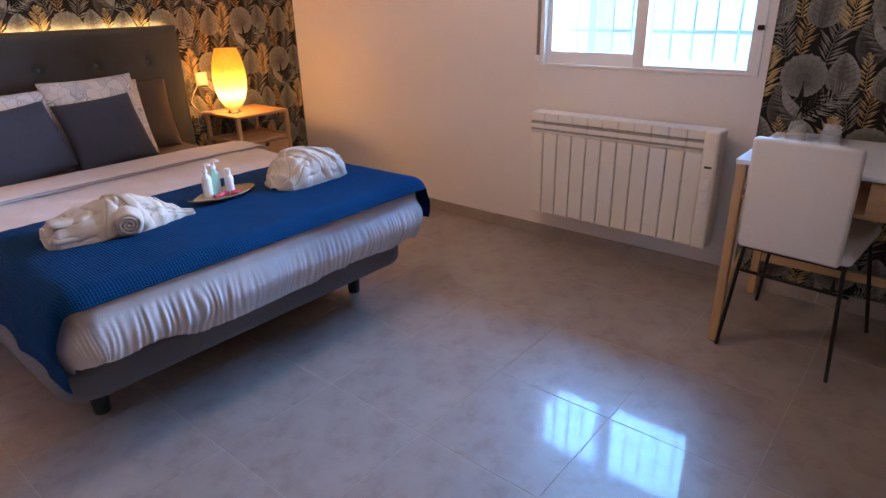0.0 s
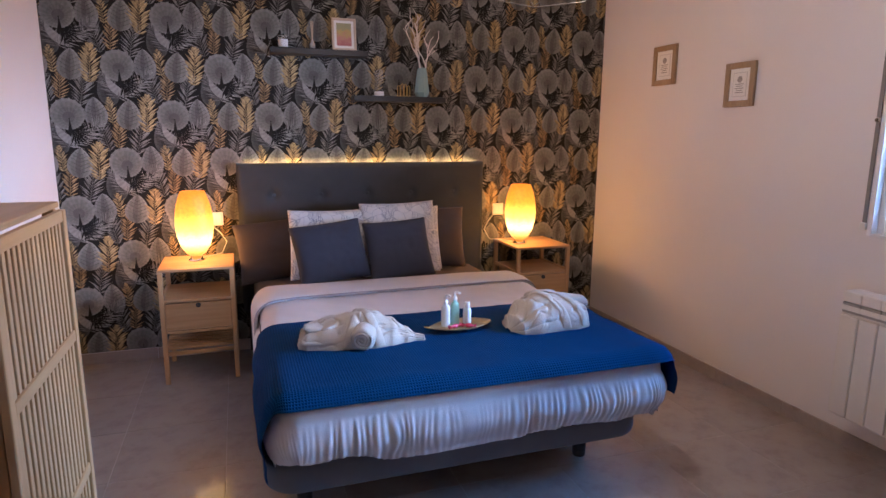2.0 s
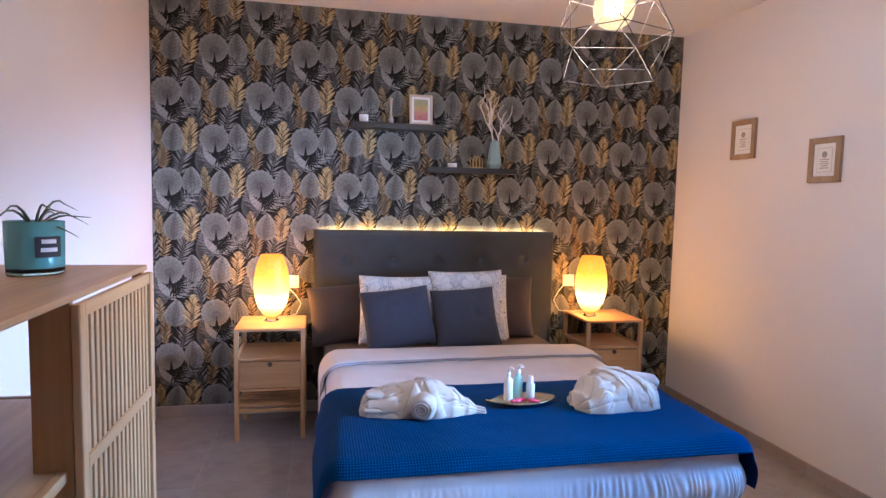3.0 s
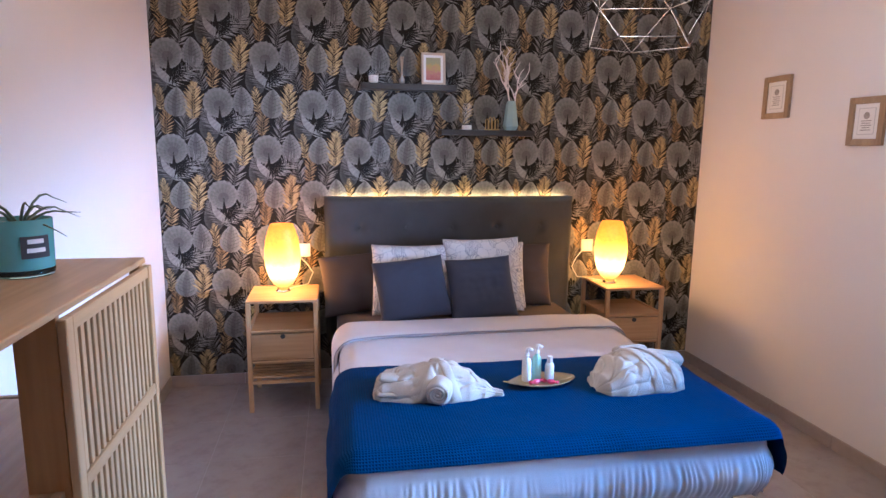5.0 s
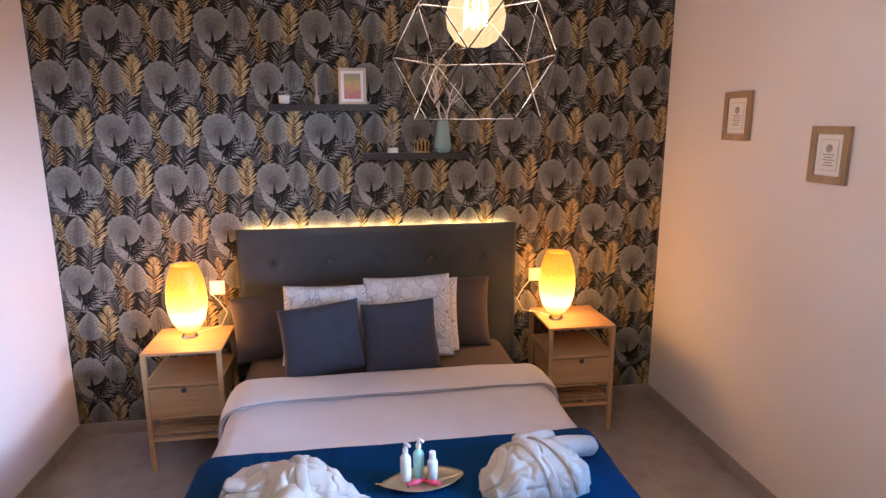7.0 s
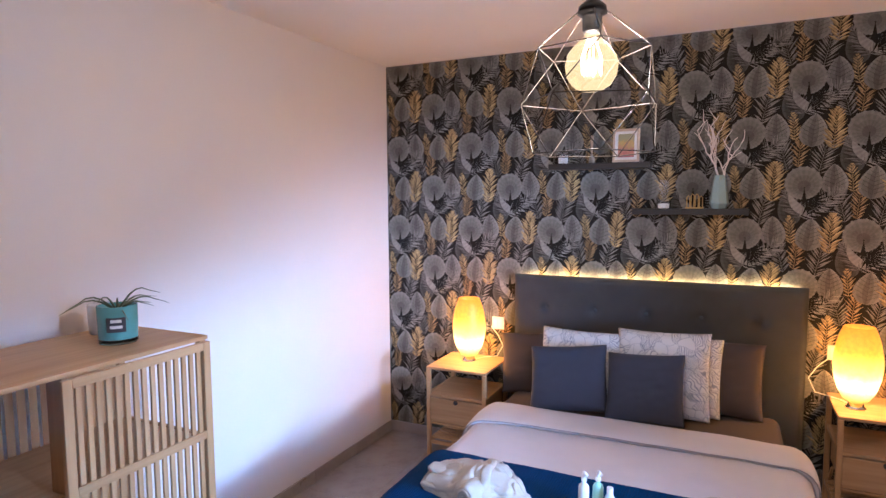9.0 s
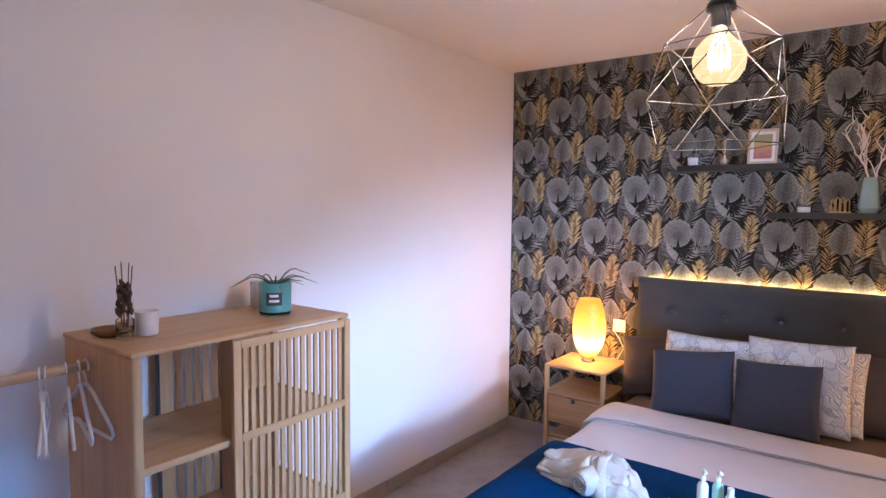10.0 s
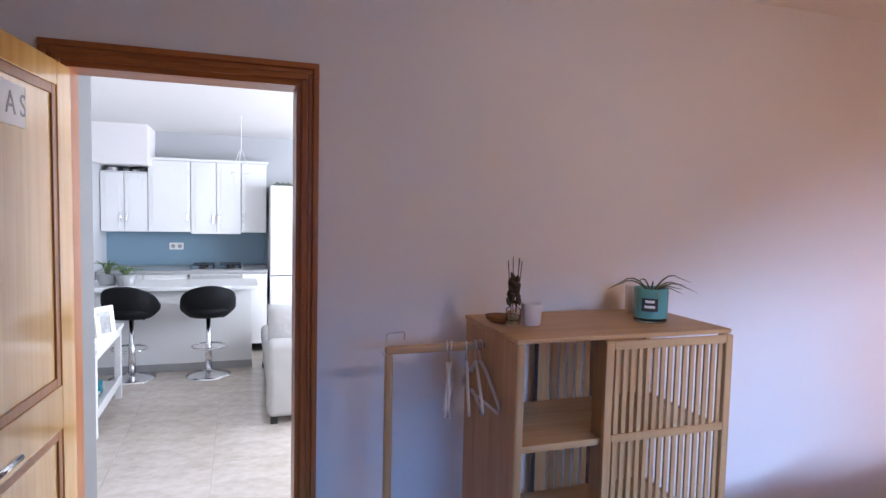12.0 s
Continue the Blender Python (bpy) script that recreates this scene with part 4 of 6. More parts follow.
M_TUMBLER, _t, _p = nodes_of("tumbler_glass")
_p.inputs["Base Color"].default_value, _p.inputs["Roughness"].default_value, _p.inputs["Alpha"].default_value = (0.55, 0.62, 0.66, 1), 0.03, 0.35
plate = thing("plate", pose(-0.31, 3.0, DH), "white oval plate holding upturned glasses on the desk", "plate")
part("dish", lathe([(0.05, 0.0), (0.085, 0.004), (0.125, 0.016), (0.127, 0.019), (0.085, 0.009), (0.0, 0.006)], 36, close=False), M_WHITE, plate, "", True)
for dx in (-0.055, 0.065):
    g = thing("drinking_glass", pose(-0.31 + dx, 3.0, DH + 0.0095), "clear glass tumbler standing upside down on a plate", "glass", "glasses on the desk")
    prof = [(0.036, 0.0), (0.0365, 0.02), (0.031, 0.06), (0.028, 0.075), (0.0, 0.077)]
    part("tumbler", lathe(prof, 24, close=False), M_TUMBLER, g, "", True)
cable = thing("power_cable", pose(-0.42, 2.8, 0.42), "thin white cable hanging behind the desk leg", "cable")
part("wire", tube([(-0.05, 0.3, 0.25), (-0.04, 0.2, 0.12), (0.0, 0.05, 0.02), (0.08, 0.0, -0.02), (0.16, 0.05, 0.0), (0.2, 0.2, 0.0)], 0.003, 6), M_WHITE, cable)


# ---- slatted cabinet with clothes rail ----
cab = thing("cabinet", pose(-1.636, 0.164, 0), "bamboo cabinet with a slatted sliding door and open shelves", "cabinet")
CW, CD, CH = 0.86, 0.47, 1.23      # local x to the rail, y towards the room is negative depth: front at 0, back at -CD
part("top_board", box(-0.006, CW + 0.004, -CD, 0.006, CH - 0.016, CH, 0.004), M_BAMBOO_X, cab)
part("side_board", box(CW - 0.022, CW, -CD, 0.0, 0.05, CH - 0.016, 0.008, seg=3), M_BAMBOO, cab)
for y in (-0.028, -CD):
    part("post", box(0, 0.026, y, y + 0.028, 0, CH - 0.016, 0.004), M_BAMBOO, cab)
part("post", box(CW - 0.03, CW + 0.002, -0.03, 0.003, 0, CH - 0.016, 0.010, seg=3), M_BAMBOO, cab)
part("dark_edge", box(0.543, 0.551, -CD, -CD + 0.022, 0.06, CH - 0.016), M_DARKLEG, cab)
part("back_board", box(0.026, 0.268, -CD, -CD + 0.010, 0.06, CH - 0.016, 0.002), M_BAMBOO, cab)
part("divider", box(0.505, 0.523, -0.078, -0.002, 0.06, CH - 0.016, 0.002), M_BAMBOO, cab)
part("back_post", box(0.487, 0.542, -CD, -CD + 0.018, 0.06, CH - 0.016, 0.002), M_BAMBOO, cab)
for z in (0.06, 0.46, 0.845):
    part("shelf", box(0.026, CW - 0.022, -CD + 0.024, -0.032, z, z + 0.018, 0.003), M_BAMBOO_X, cab)
    part("shelf_lip", box(0.45, CW - 0.03, -0.032, -0.014, z - 0.004, z + 0.02, 0.002), M_BAMBOO_X, cab)
x = 0.289
while x < 0.47:
    part("back_slat", box(x, x + 0.028, -CD + 0.005, -CD + 0.009, 0.06, CH - 0.03, 0.002), M_BAMBOO, cab)
    x += 0.039
for z in (0.06, 0.46, 0.845):
    part("side_rail", box(0.004, 0.02, -CD + 0.03, -0.03, z, z + 0.02, 0.002), M_BAMBOO_Y, cab)
sd = part("sliding_door", box(0.0, 0.03, 0.004, 0.022, 0.05, CH - 0.02, 0.003), M_BAMBOO, cab)
part("door_stile", box(0.507, 0.537, 0.004, 0.022, 0.05, CH - 0.02, 0.003), M_BAMBOO, sd)
for z in (0.05, 0.47, 0.857, CH - 0.05):
    part("door_rail", box(0.03, 0.507, 0.005, 0.021, z, z + 0.03, 0.003), M_BAMBOO_X, sd)
for za, zb in ((0.08, 0.47), (0.50, 0.857), (0.887, CH - 0.05)):
    for k in range(15):
        xs = 0.042 + k * 0.0312
        part("door_slat", box(xs, xs + 0.0175, 0.007, 0.017, za, zb, 0.002), M_BAMBOO, sd)

rail = thing("clothes_rail", pose(-0.774, -0.11, 0), "bamboo hanging rail fixed to the side of the cabinet", "clothes rail")
part("rail_bar", box(0.0, 0.37, -0.014, 0.014, 1.137, 1.165, 0.008, seg=3), M_BAMBOO_X, rail)
part("rail_post", box(0.342, 0.37, -0.014, 0.014, 0.0, 1.137, 0.008, seg=3), M_BAMBOO, rail)
part("rail_foot", box(0.34, 0.372, -0.10, 0.10, 0.0, 0.03, 0.006), M_BAMBOO_Y, rail)
part("end_hook", tube([(0.376, 0.03, 1.13), (0.376, 0.0, 1.14), (0.376, -0.02, 1.142)], 0.003, 6), M_CHROME, rail, "small chrome hook")
part("wire_loop", tube([(0.364, 0.0, 1.16), (0.364, 0.0, 1.205), (0.358, 0.0, 1.212), (0.304, 0.0, 1.214), (0.300, 0.0, 1.208), (0.300, 0.0, 1.186)], 0.0028, 6), M_CHROME, rail, "bent chrome wire")
M_HANGER = surface("white_plastic_hanger", (0.74, 0.70, 0.68), 0.4, vary=0.04, bump=0)


def hanger(x, yaw, tilt):
    h = thing("clothes_hanger", pose(x, -0.11, 1.149, 0, tilt, yaw), "white plastic clothes hanger on the bamboo rail", "hanger", "hangers on the rail")
    hook = [(0, 0.022 * math.cos(a) - 0.0, 0.0 + 0.022 * math.sin(a)) for a in [math.radians(-20 + 20 * k) for k in range(11)]] + [(0, -0.018, -0.02), (0, 0, -0.038), (0, 0, -0.055)]
    part("hook", tube(hook, 0.003, 8), M_HANGER, h, "", True)
    part("body", tube([(0, 0.0, -0.055), (0, 0.05, -0.075), (0, 0.17, -0.16), (0, 0.185, -0.18), (0, 0.17, -0.195), (0, -0.17, -0.195), (0, -0.185, -0.18), (0, -0.17, -0.16), (0, -0.05, -0.075), (0, 0.0, -0.055)], 0.0055, 8), M_HANGER, h, "", True)
    return h


for x, yaw, tilt in ((-0.632, -18, 2), (-0.648, -24, -2), (-0.706, -20, 3), (-0.742, -15, 2), (-0.762, -1, 0)):
    hanger(x, yaw, tilt)

# on the cabinet
TOPZ = CH
pot = thing("potted_plant", pose(-1.435, -0.03, TOPZ), "wilting spiky plant in a teal glass pot with a dark label", "plant")
M_TEAL = surface("teal_glazed_glass", (0.12, 0.34, 0.33), 0.15, vary=0.06, bump=0)
M_PLANT = surface("grey_green_leaf", (0.10, 0.125, 0.065), 0.6, vary=0.3, big=20, fine=120)
part("pot_base", lathe([(0.058, 0), (0.062, 0.004), (0.062, 0.018)], 36), glass("thick_glass_base", (0.55, 0.80, 0.78), 0.05), pot, "thick clear glass base", True)
part("pot", lathe([(0.062, 0.018), (0.064, 0.13), (0.060, 0.13), (0.058, 0.10), (0.0, 0.10)], 36, close=False), M_TEAL, pot, "", True)
part("soil", lathe([(0.058, 0.098), (0.04, 0.106), (0.0, 0.108)], 24, close=False), surface("dry_soil", (0.08, 0.055, 0.035), 0.95, vary=0.4, fine=80, bump=0.8, depth=0.006), pot)
lb = part("label", grid(8, 1, lambda u, v: Vector((0.0648 * math.cos(math.radians(22 + 54 * u)), 0.0648 * math.sin(math.radians(22 + 54 * u)), 0.045 + 0.05 * v))), M_INK, pot, "dark paper label")
for z0, w0 in ((0.078, 30), (0.058, 34)):
    part("label_line", grid(8, 1, lambda u, v, z0=z0, w0=w0: Vector((0.0652 * math.cos(math.radians(49 - w0 / 2 + w0 * u)), 0.0652 * math.sin(math.radians(49 - w0 / 2 + w0 * u)), z0 + 0.010 * v))), M_PAPER, lb, "pale line of lettering")
prand = random.Random(11)
for k in range(11):
    a, ln = prand.uniform(0, 6.28), prand.uniform(0.10, 0.19)
    rise, dr_ = prand.uniform(0.02, 0.09), prand.uniform(0.0, 0.07)
    pts = [(math.cos(a) * ln * t, math.sin(a) * ln * t, 0.105 + rise * math.sin(min(1, t * 1.4) * 1.9) - dr_ * t * t) for t in [i / 7 for i in range(8)]]
    part("leaf", tube(pts, 0.0042, 6, taper=0.15), M_PLANT, pot, "", True)
jar = thing("candle_jar", pose(-1.50, -0.215, TOPZ), "frosted white candle jar standing behind the potted plant", "jar")
part("jar_body", lathe([(0.034, 0), (0.040, 0.006), (0.042, 0.11), (0.039, 0.11), (0.036, 0.09), (0.0, 0.088)], 28, close=False), surface("frosted_white_glass", (0.66, 0.64, 0.64), 0.25, vary=0.04, bump=0), jar, "", True)
reed = thing("reed_diffuser", pose(-0.865, -0.06, TOPZ), "glass reed diffuser with brown sticks on a tray", "diffuser")
part("bottle", lathe([(0.026, 0.002), (0.028, 0.02), (0.028, 0.06), (0.012, 0.075), (0.012, 0.09), (0.010, 0.09), (0.010, 0.075), (0.024, 0.058), (0.024, 0.008), (0.0, 0.008)], 24, close=False), M_GLASS, reed, "", True)
part("oil", lathe([(0.0235, 0.009), (0.0235, 0.035)], 20), glass("pale_oil", (0.85, 0.9, 0.6), 0.0, 1.33), reed)
M_STICK = surface("dark_reed", (0.07, 0.045, 0.03), 0.8, vary=0.3)
for k in range(7):
    a = k * 0.9
    part("stick", tube([(0.008 * math.cos(a), 0.008 * math.sin(a), 0.03), (0.026 * math.cos(a), 0.026 * math.sin(a), 0.235 + 0.006 * (k % 3))], 0.0018, 5), M_STICK, reed)
for k in range(16):
    a, z = k * 2.4, 0.085 + 0.006 * k
    r0 = 0.028 - 0.0007 * k
    part("dried_petal", lathe([(0.002, -0.018), (0.009, -0.004), (0.008, 0.008), (0.001, 0.02)], 6), M_STICK, reed).matrix_local = pose(r0 * math.cos(a) * 0.7, r0 * math.sin(a) * 0.7, z, 28 * math.sin(a), 28 * math.cos(a), 40 * k)
dish = thing("amber_dish", pose(-0.845, -0.13, TOPZ), "small amber glass dish beside the reed diffuser", "dish")
part("saucer", lathe([(0.03, 0), (0.05, 0.012), (0.058, 0.026), (0.055, 0.026), (0.045, 0.012), (0.0, 0.006)], 28, close=False), surface("amber_ceramic", (0.24, 0.10, 0.03), 0.2, vary=0.2), dish, "", True)
cup = thing("candle_cup", pose(-0.935, -0.055, TOPZ), "plain white ceramic candle cup on the cabinet", "cup")
part("cup_body", lathe([(0.028, 0), (0.034, 0.004), (0.038, 0.08), (0.035, 0.08), (0.031, 0.05), (0.0, 0.05)], 32, close=False), surface("white_ceramic", (0.72, 0.66, 0.64), 0.3, vary=0.04), cup, "", True)


# ---- pendant lamp ----
pend = thing("pendant_lamp", pose(-1.596, 1.548, 0), "black wire-cage pendant lamp with a glowing amber globe bulb", "pendant lamp")
part("cord", tube([(0, 0, 2.22), (0, 0, 2.62)], 0.0035, 8), M_BLACKMETAL, pend, "black cord")
part("ceiling_rose", lathe([(0.05, ZC - 0.028), (0.052, ZC - 0.004), (0.05, ZC - 0.001)], 28), M_BLACKMETAL, pend, "", True)
part("socket", lathe([(0.008, 2.225), (0.013, 2.20), (0.024, 2.192), (0.034, 2.182), (0.036, 2.165), (0.024, 2.16), (0.023, 2.125), (0.02, 2.12)], 24), M_BLACKMETAL, pend, "black bulb socket", True)
zA, zB, zC, rA, rB, rC = 2.078, 1.956, 1.827, 0.14, 0.18, 0.152
NS, PH = 5, 0.35
ring = lambda r, z, o: [Vector((r * math.cos(PH + 2 * math.pi * (k + o) / NS), r * math.sin(PH + 2 * math.pi * (k + o) / NS), z)) for k in range(NS)]
RA, RB, RC = ring(rA, zA, 0), ring(rB, zB, 0.5), ring(rC, zC, 0)
TOPR = ring(0.034, 2.17, 0)
rods = []
for k in range(NS):
    n = (k + 1) % NS
    rods += [(TOPR[k], RA[k]), (RA[k], RA[n]), (RA[k], RB[k]), (RA[n], RB[k]), (RB[k], RB[n]), (RB[k], RC[n]), (RB[k], RC[k]), (RC[k], RC[n])]
for a, b in rods:
    part("cage_rod", tube([a, b], 0.0015, 8), M_CAGE, pend)
M_GLOBE, _t, _p = nodes_of("amber_globe_glass")
_p.inputs["Base Color"].default_value, _p.inputs["Roughness"].default_value, _p.inputs["Alpha"].default_value = (0.004, 0.002, 0.001, 1), 0.08, 0.30
_p.inputs["Specular IOR Level"].default_value = 0.15
_p.inputs["Emission Color"].default_value, _p.inputs["Emission Strength"].default_value = (1.0, 0.70, 0.30, 1), 0.95
gp = [(0.015, 2.125), (0.018, 2.115), (0.024, 2.104), (0.042, 2.091), (0.058, 2.070), (0.0645, 2.043), (0.0605, 2.016), (0.046, 1.993), (0.026, 1.981), (0.002, 1.978)]
globe = part("globe", lathe(gp, 40), M_GLOBE, pend, "large amber glass globe", True)
globe.visible_shadow = False
M_FIL = glow("filament_glow", (1.0, 0.72, 0.36), 9.0)
for k in range(6):
    a = math.pi * k / 3
    part("filament", tube([(0.010 * math.cos(a), 0.010 * math.sin(a), 2.105), (0.026 * math.cos(a), 0.026 * math.sin(a), 2.06), (0.024 * math.cos(a), 0.024 * math.sin(a), 2.02)], 0.0010, 5), M_FIL, pend, "glowing filament wire")


M_FADED = surface("faded_grey_print", (0.36, 0.33, 0.31), 0.85, vary=0.2, big=30)


# ---- shelves and what stands on them ----
for ya, yb, z, lab in ((0.845, 1.44, 1.915, "narrow black wall shelf with candle and framed print"), (1.345, 1.955, 1.645, "narrow black wall shelf with vase and candle")):
    s = thing("wall_shelf", pose(XH + 0.002, ya, z - 0.034), lab, "shelf", "wall shelves")
    part("board", box(0, 0.12, 0, yb - ya, 0, 0.034, 0.002), M_SHELF, s)
    part("lip", box(0.112, 0.12, 0, yb - ya, 0.034, 0.0345), M_SHELF, s)
Z1, Z2 = 1.9155, 1.6455


def picture(m, w, h, fw, material, label, art, depth=0.018, group="", stand=False):
    """A framed picture; local x across, z up, facing -y."""
    f = thing("picture_frame", m, label, "picture frame", group)
    for nm, a in (("frame_side", (0, fw, 0, h)), ("frame_side", (w - fw, w, 0, h)), ("frame_rail", (fw, w - fw, 0, fw)), ("frame_rail", (fw, w - fw, h - fw, h))):
        part(nm, box(a[0], a[1], -depth, 0, a[2], a[3], 0.002), material, f)
    part("mount", box(fw, w - fw, -depth * 0.5, -depth * 0.3, fw, h - fw), M_PAPER, f)
    art(f, w, h, fw, -depth * 0.5 - 0.0015)
    return f


def art_lines(f, w, h, fw, y):
    cx, ww, hh = w / 2, w - 2 * fw, h - 2 * fw
    part("print_border", box(cx - ww * 0.34, cx + ww * 0.34, y, y + 0.001, fw + hh * 0.12, fw + hh * 0.88), surface("grey_print", (0.62, 0.60, 0.58), 0.8, vary=0.05), f)
    part("print_sheet", box(cx - ww * 0.31, cx + ww * 0.31, y - 0.001, y - 0.0002, fw + hh * 0.145, fw + hh * 0.855), M_PAPER, f)
    part("print_emblem", lathe([(ww * 0.12, 0), (ww * 0.12, 0.001)], 18), M_FADED, f).matrix_local = pose(cx, y - 0.001, fw + hh * 0.66, 90)
    for k, lw in enumerate((0.42, 0.34, 0.44, 0.3, 0.4)):
        part("print_line", box(cx - ww * lw / 2, cx + ww * lw / 2, y - 0.0018, y - 0.001, fw + hh * (0.50 - 0.065 * k), fw + hh * (0.525 - 0.065 * k)), M_FADED, f)


M_ART, _t, _p = nodes_of("pink_yellow_print")
_tc, _sx = _t.nodes.new("ShaderNodeTexCoord"), _t.nodes.new("ShaderNodeSeparateXYZ")
_t.links.new(_tc.outputs["Generated"], _sx.inputs["Vector"])
_nz = noise_at(_t, 40, 4)
_ad = _t.nodes.new("ShaderNodeMath")
_ad.inputs[1].default_value = -0.25
_t.links.new(_nz.outputs["Fac"], _ad.inputs[0])
_ad2 = _t.nodes.new("ShaderNodeMath")
_t.links.new(_ad.outputs[0], _ad2.inputs[0])
_t.links.new(_sx.outputs["Z"], _ad2.inputs[1])
_t.links.new(ramp(_t, _ad2.outputs[0], [(0.2, (0.42, 0.12, 0.13)), (0.55, (0.50, 0.22, 0.17)), (0.85, (0.50, 0.36, 0.12)), (1.0, (0.35, 0.33, 0.18))]).outputs["Color"], _p.inputs["Base Color"])


def art_flowers(f, w, h, fw, y):
    m = fw + 0.016
    part("print", box(m, w - m, y, y + 0.001, m, h - m), M_ART, f, "pink and yellow flower print")


picture(pose(-3.232, YR - 0.001, 1.722), 0.215, 0.24, 0.032, M_KRAFT, "small ash-framed printed verse on the white wall", art_lines, group="pictures on the window wall")
picture(pose(-2.597, YR - 0.001, 1.565), 0.205, 0.232, 0.032, M_KRAFT, "small ash-framed printed emblem on the white wall", art_lines, group="pictures on the window wall")
picture(pose(-3.775, 1.222, Z1, -6, 0, 90), 0.152, 0.197, 0.014, surface("pale_wood_frame", (0.58, 0.46, 0.34), 0.5, vary=0.1), "small framed pink flower print standing on the shelf", art_flowers)


M_THIN, _t, _p = nodes_of("thin_clear_glass")
_p.inputs["Base Color"].default_value, _p.inputs["Roughness"].default_value, _p.inputs["Alpha"].default_value = (0.8, 0.85, 0.85, 1), 0.03, 0.07


def tealight(m, label):
    c = thing("candle_glass", m, label, "candle", "candles on the shelves")
    part("cup", lathe([(0.028, 0), (0.030, 0.004), (0.034, 0.075), (0.032, 0.075), (0.028, 0.006), (0.0, 0.006)], 28, close=False), M_THIN, c, "", True)
    part("wax", lathe([(0.0275, 0.0065), (0.0295, 0.048), (0.0, 0.05)], 24, close=False), surface("white_wax", (0.82, 0.80, 0.77), 0.5, vary=0.03), c, "white wax", True)
    return c


tealight(pose(-3.765, 0.925, Z1), "white candle in a clear glass on the shelf")
hur = thing("hurricane_glass", pose(-3.765, 1.515, Z2), "white candle under a tall clear waisted glass", "candle", "candles on the shelves")
part("glass", lathe([(0.033, 0), (0.034, 0.03), (0.020, 0.062), (0.018, 0.075), (0.030, 0.10), (0.034, 0.125), (0.029, 0.165), (0.027, 0.165), (0.032, 0.125), (0.028, 0.102), (0.016, 0.075)], 28, close=False), M_THIN, hur, "", True)
part("wax", lathe([(0.031, 0.002), (0.031, 0.028), (0.0, 0.03)], 24, close=False), M_PAPER, hur, "white wax", True)
fig = thing("reed_bottle", pose(-3.765, 1.10, Z1), "small slim bottle with pale reeds on the shelf", "diffuser")
part("bottle", lathe([(0.017, 0), (0.018, 0.03), (0.008, 0.045), (0.008, 0.055)], 18), surface("silver_bottle", (0.55, 0.52, 0.48), 0.25, 0.5, vary=0.1), fig, "", True)
for k in range(4):
    part("reed", tube([(0, 0, 0.04), (0.006 * math.cos(k * 1.6), 0.008 * math.sin(k * 1.6), 0.165)], 0.0025, 6), surface("pale_reed", (0.50, 0.38, 0.26), 0.8, vary=0.2), fig)
orn = thing("gold_ornament", pose(-3.765, 1.68, Z2), "small gold wire ornament with upright arches on the shelf", "ornament")
M_GOLDM = surface("brushed_gold", (0.60, 0.42, 0.17), 0.3, 1.0, vary=0.1)
for k in range(4):
    yy = -0.033 + k * 0.022
    hh = 0.055 + 0.02 * math.sin(math.pi * (k + 0.5) / 4)
    part("arch", tube([(0, yy - 0.008, 0.006), (0, yy - 0.008, hh), (0, yy, hh + 0.009), (0, yy + 0.008, hh), (0, yy + 0.008, 0.006)], 0.0028, 6), M_GOLDM, orn)
part("plinth", box(-0.014, 0.014, -0.048, 0.048, 0, 0.007, 0.002), M_GOLDM, orn)
vase = thing("branch_vase", pose(-3.765, 1.805, Z2), "pale teal faceted vase holding bare white branches", "vase")
vb = lathe([(0.036, 0), (0.052, 0.03), (0.050, 0.035), (0.034, 0.16), (0.027, 0.185), (0.022, 0.185), (0.028, 0.15), (0.0, 0.02)], 7, close=False)
part("vessel", vb, surface("pale_teal_ceramic", (0.30, 0.44, 0.44), 0.35, vary=0.04, bump=0.02), vase)
M_BRANCH = surface("whitewashed_branch", (0.80, 0.74, 0.69), 0.8, vary=0.08, fine=90, bump=0.5)
brand = random.Random(12)


def branch(p, side, r, n, depth):
    """A crooked twig that climbs, leaning to one side and back, and forks."""
    pts, a = [p.copy()], side * 0.5
    for i in range(n):
        a = 0.75 * a + brand.uniform(-0.42, 0.42) + 0.10 * side
        p = p + Vector((brand.uniform(-0.008, 0.008), 0.026 * math.sin(a), 0.026 * math.cos(a)))
        p.x = min(0.045, max(-0.05, p.x))
        pts.append(p.copy())
        if depth < 3 and i in (1, 4, 7):
            branch(p, -side if i != 4 else side * 1.6, r * 0.74, max(3, int((n - i) * 0.8)), depth + 1)
    part("branch", tube(pts, r, 7, taper=0.4), M_BRANCH, vase, "", True)


branch(Vector((0, 0, 0.12)), -0.35, 0.0062, 14, 0)
branch(Vector((0, 0.006, 0.12)), 0.7, 0.0055, 11, 1)

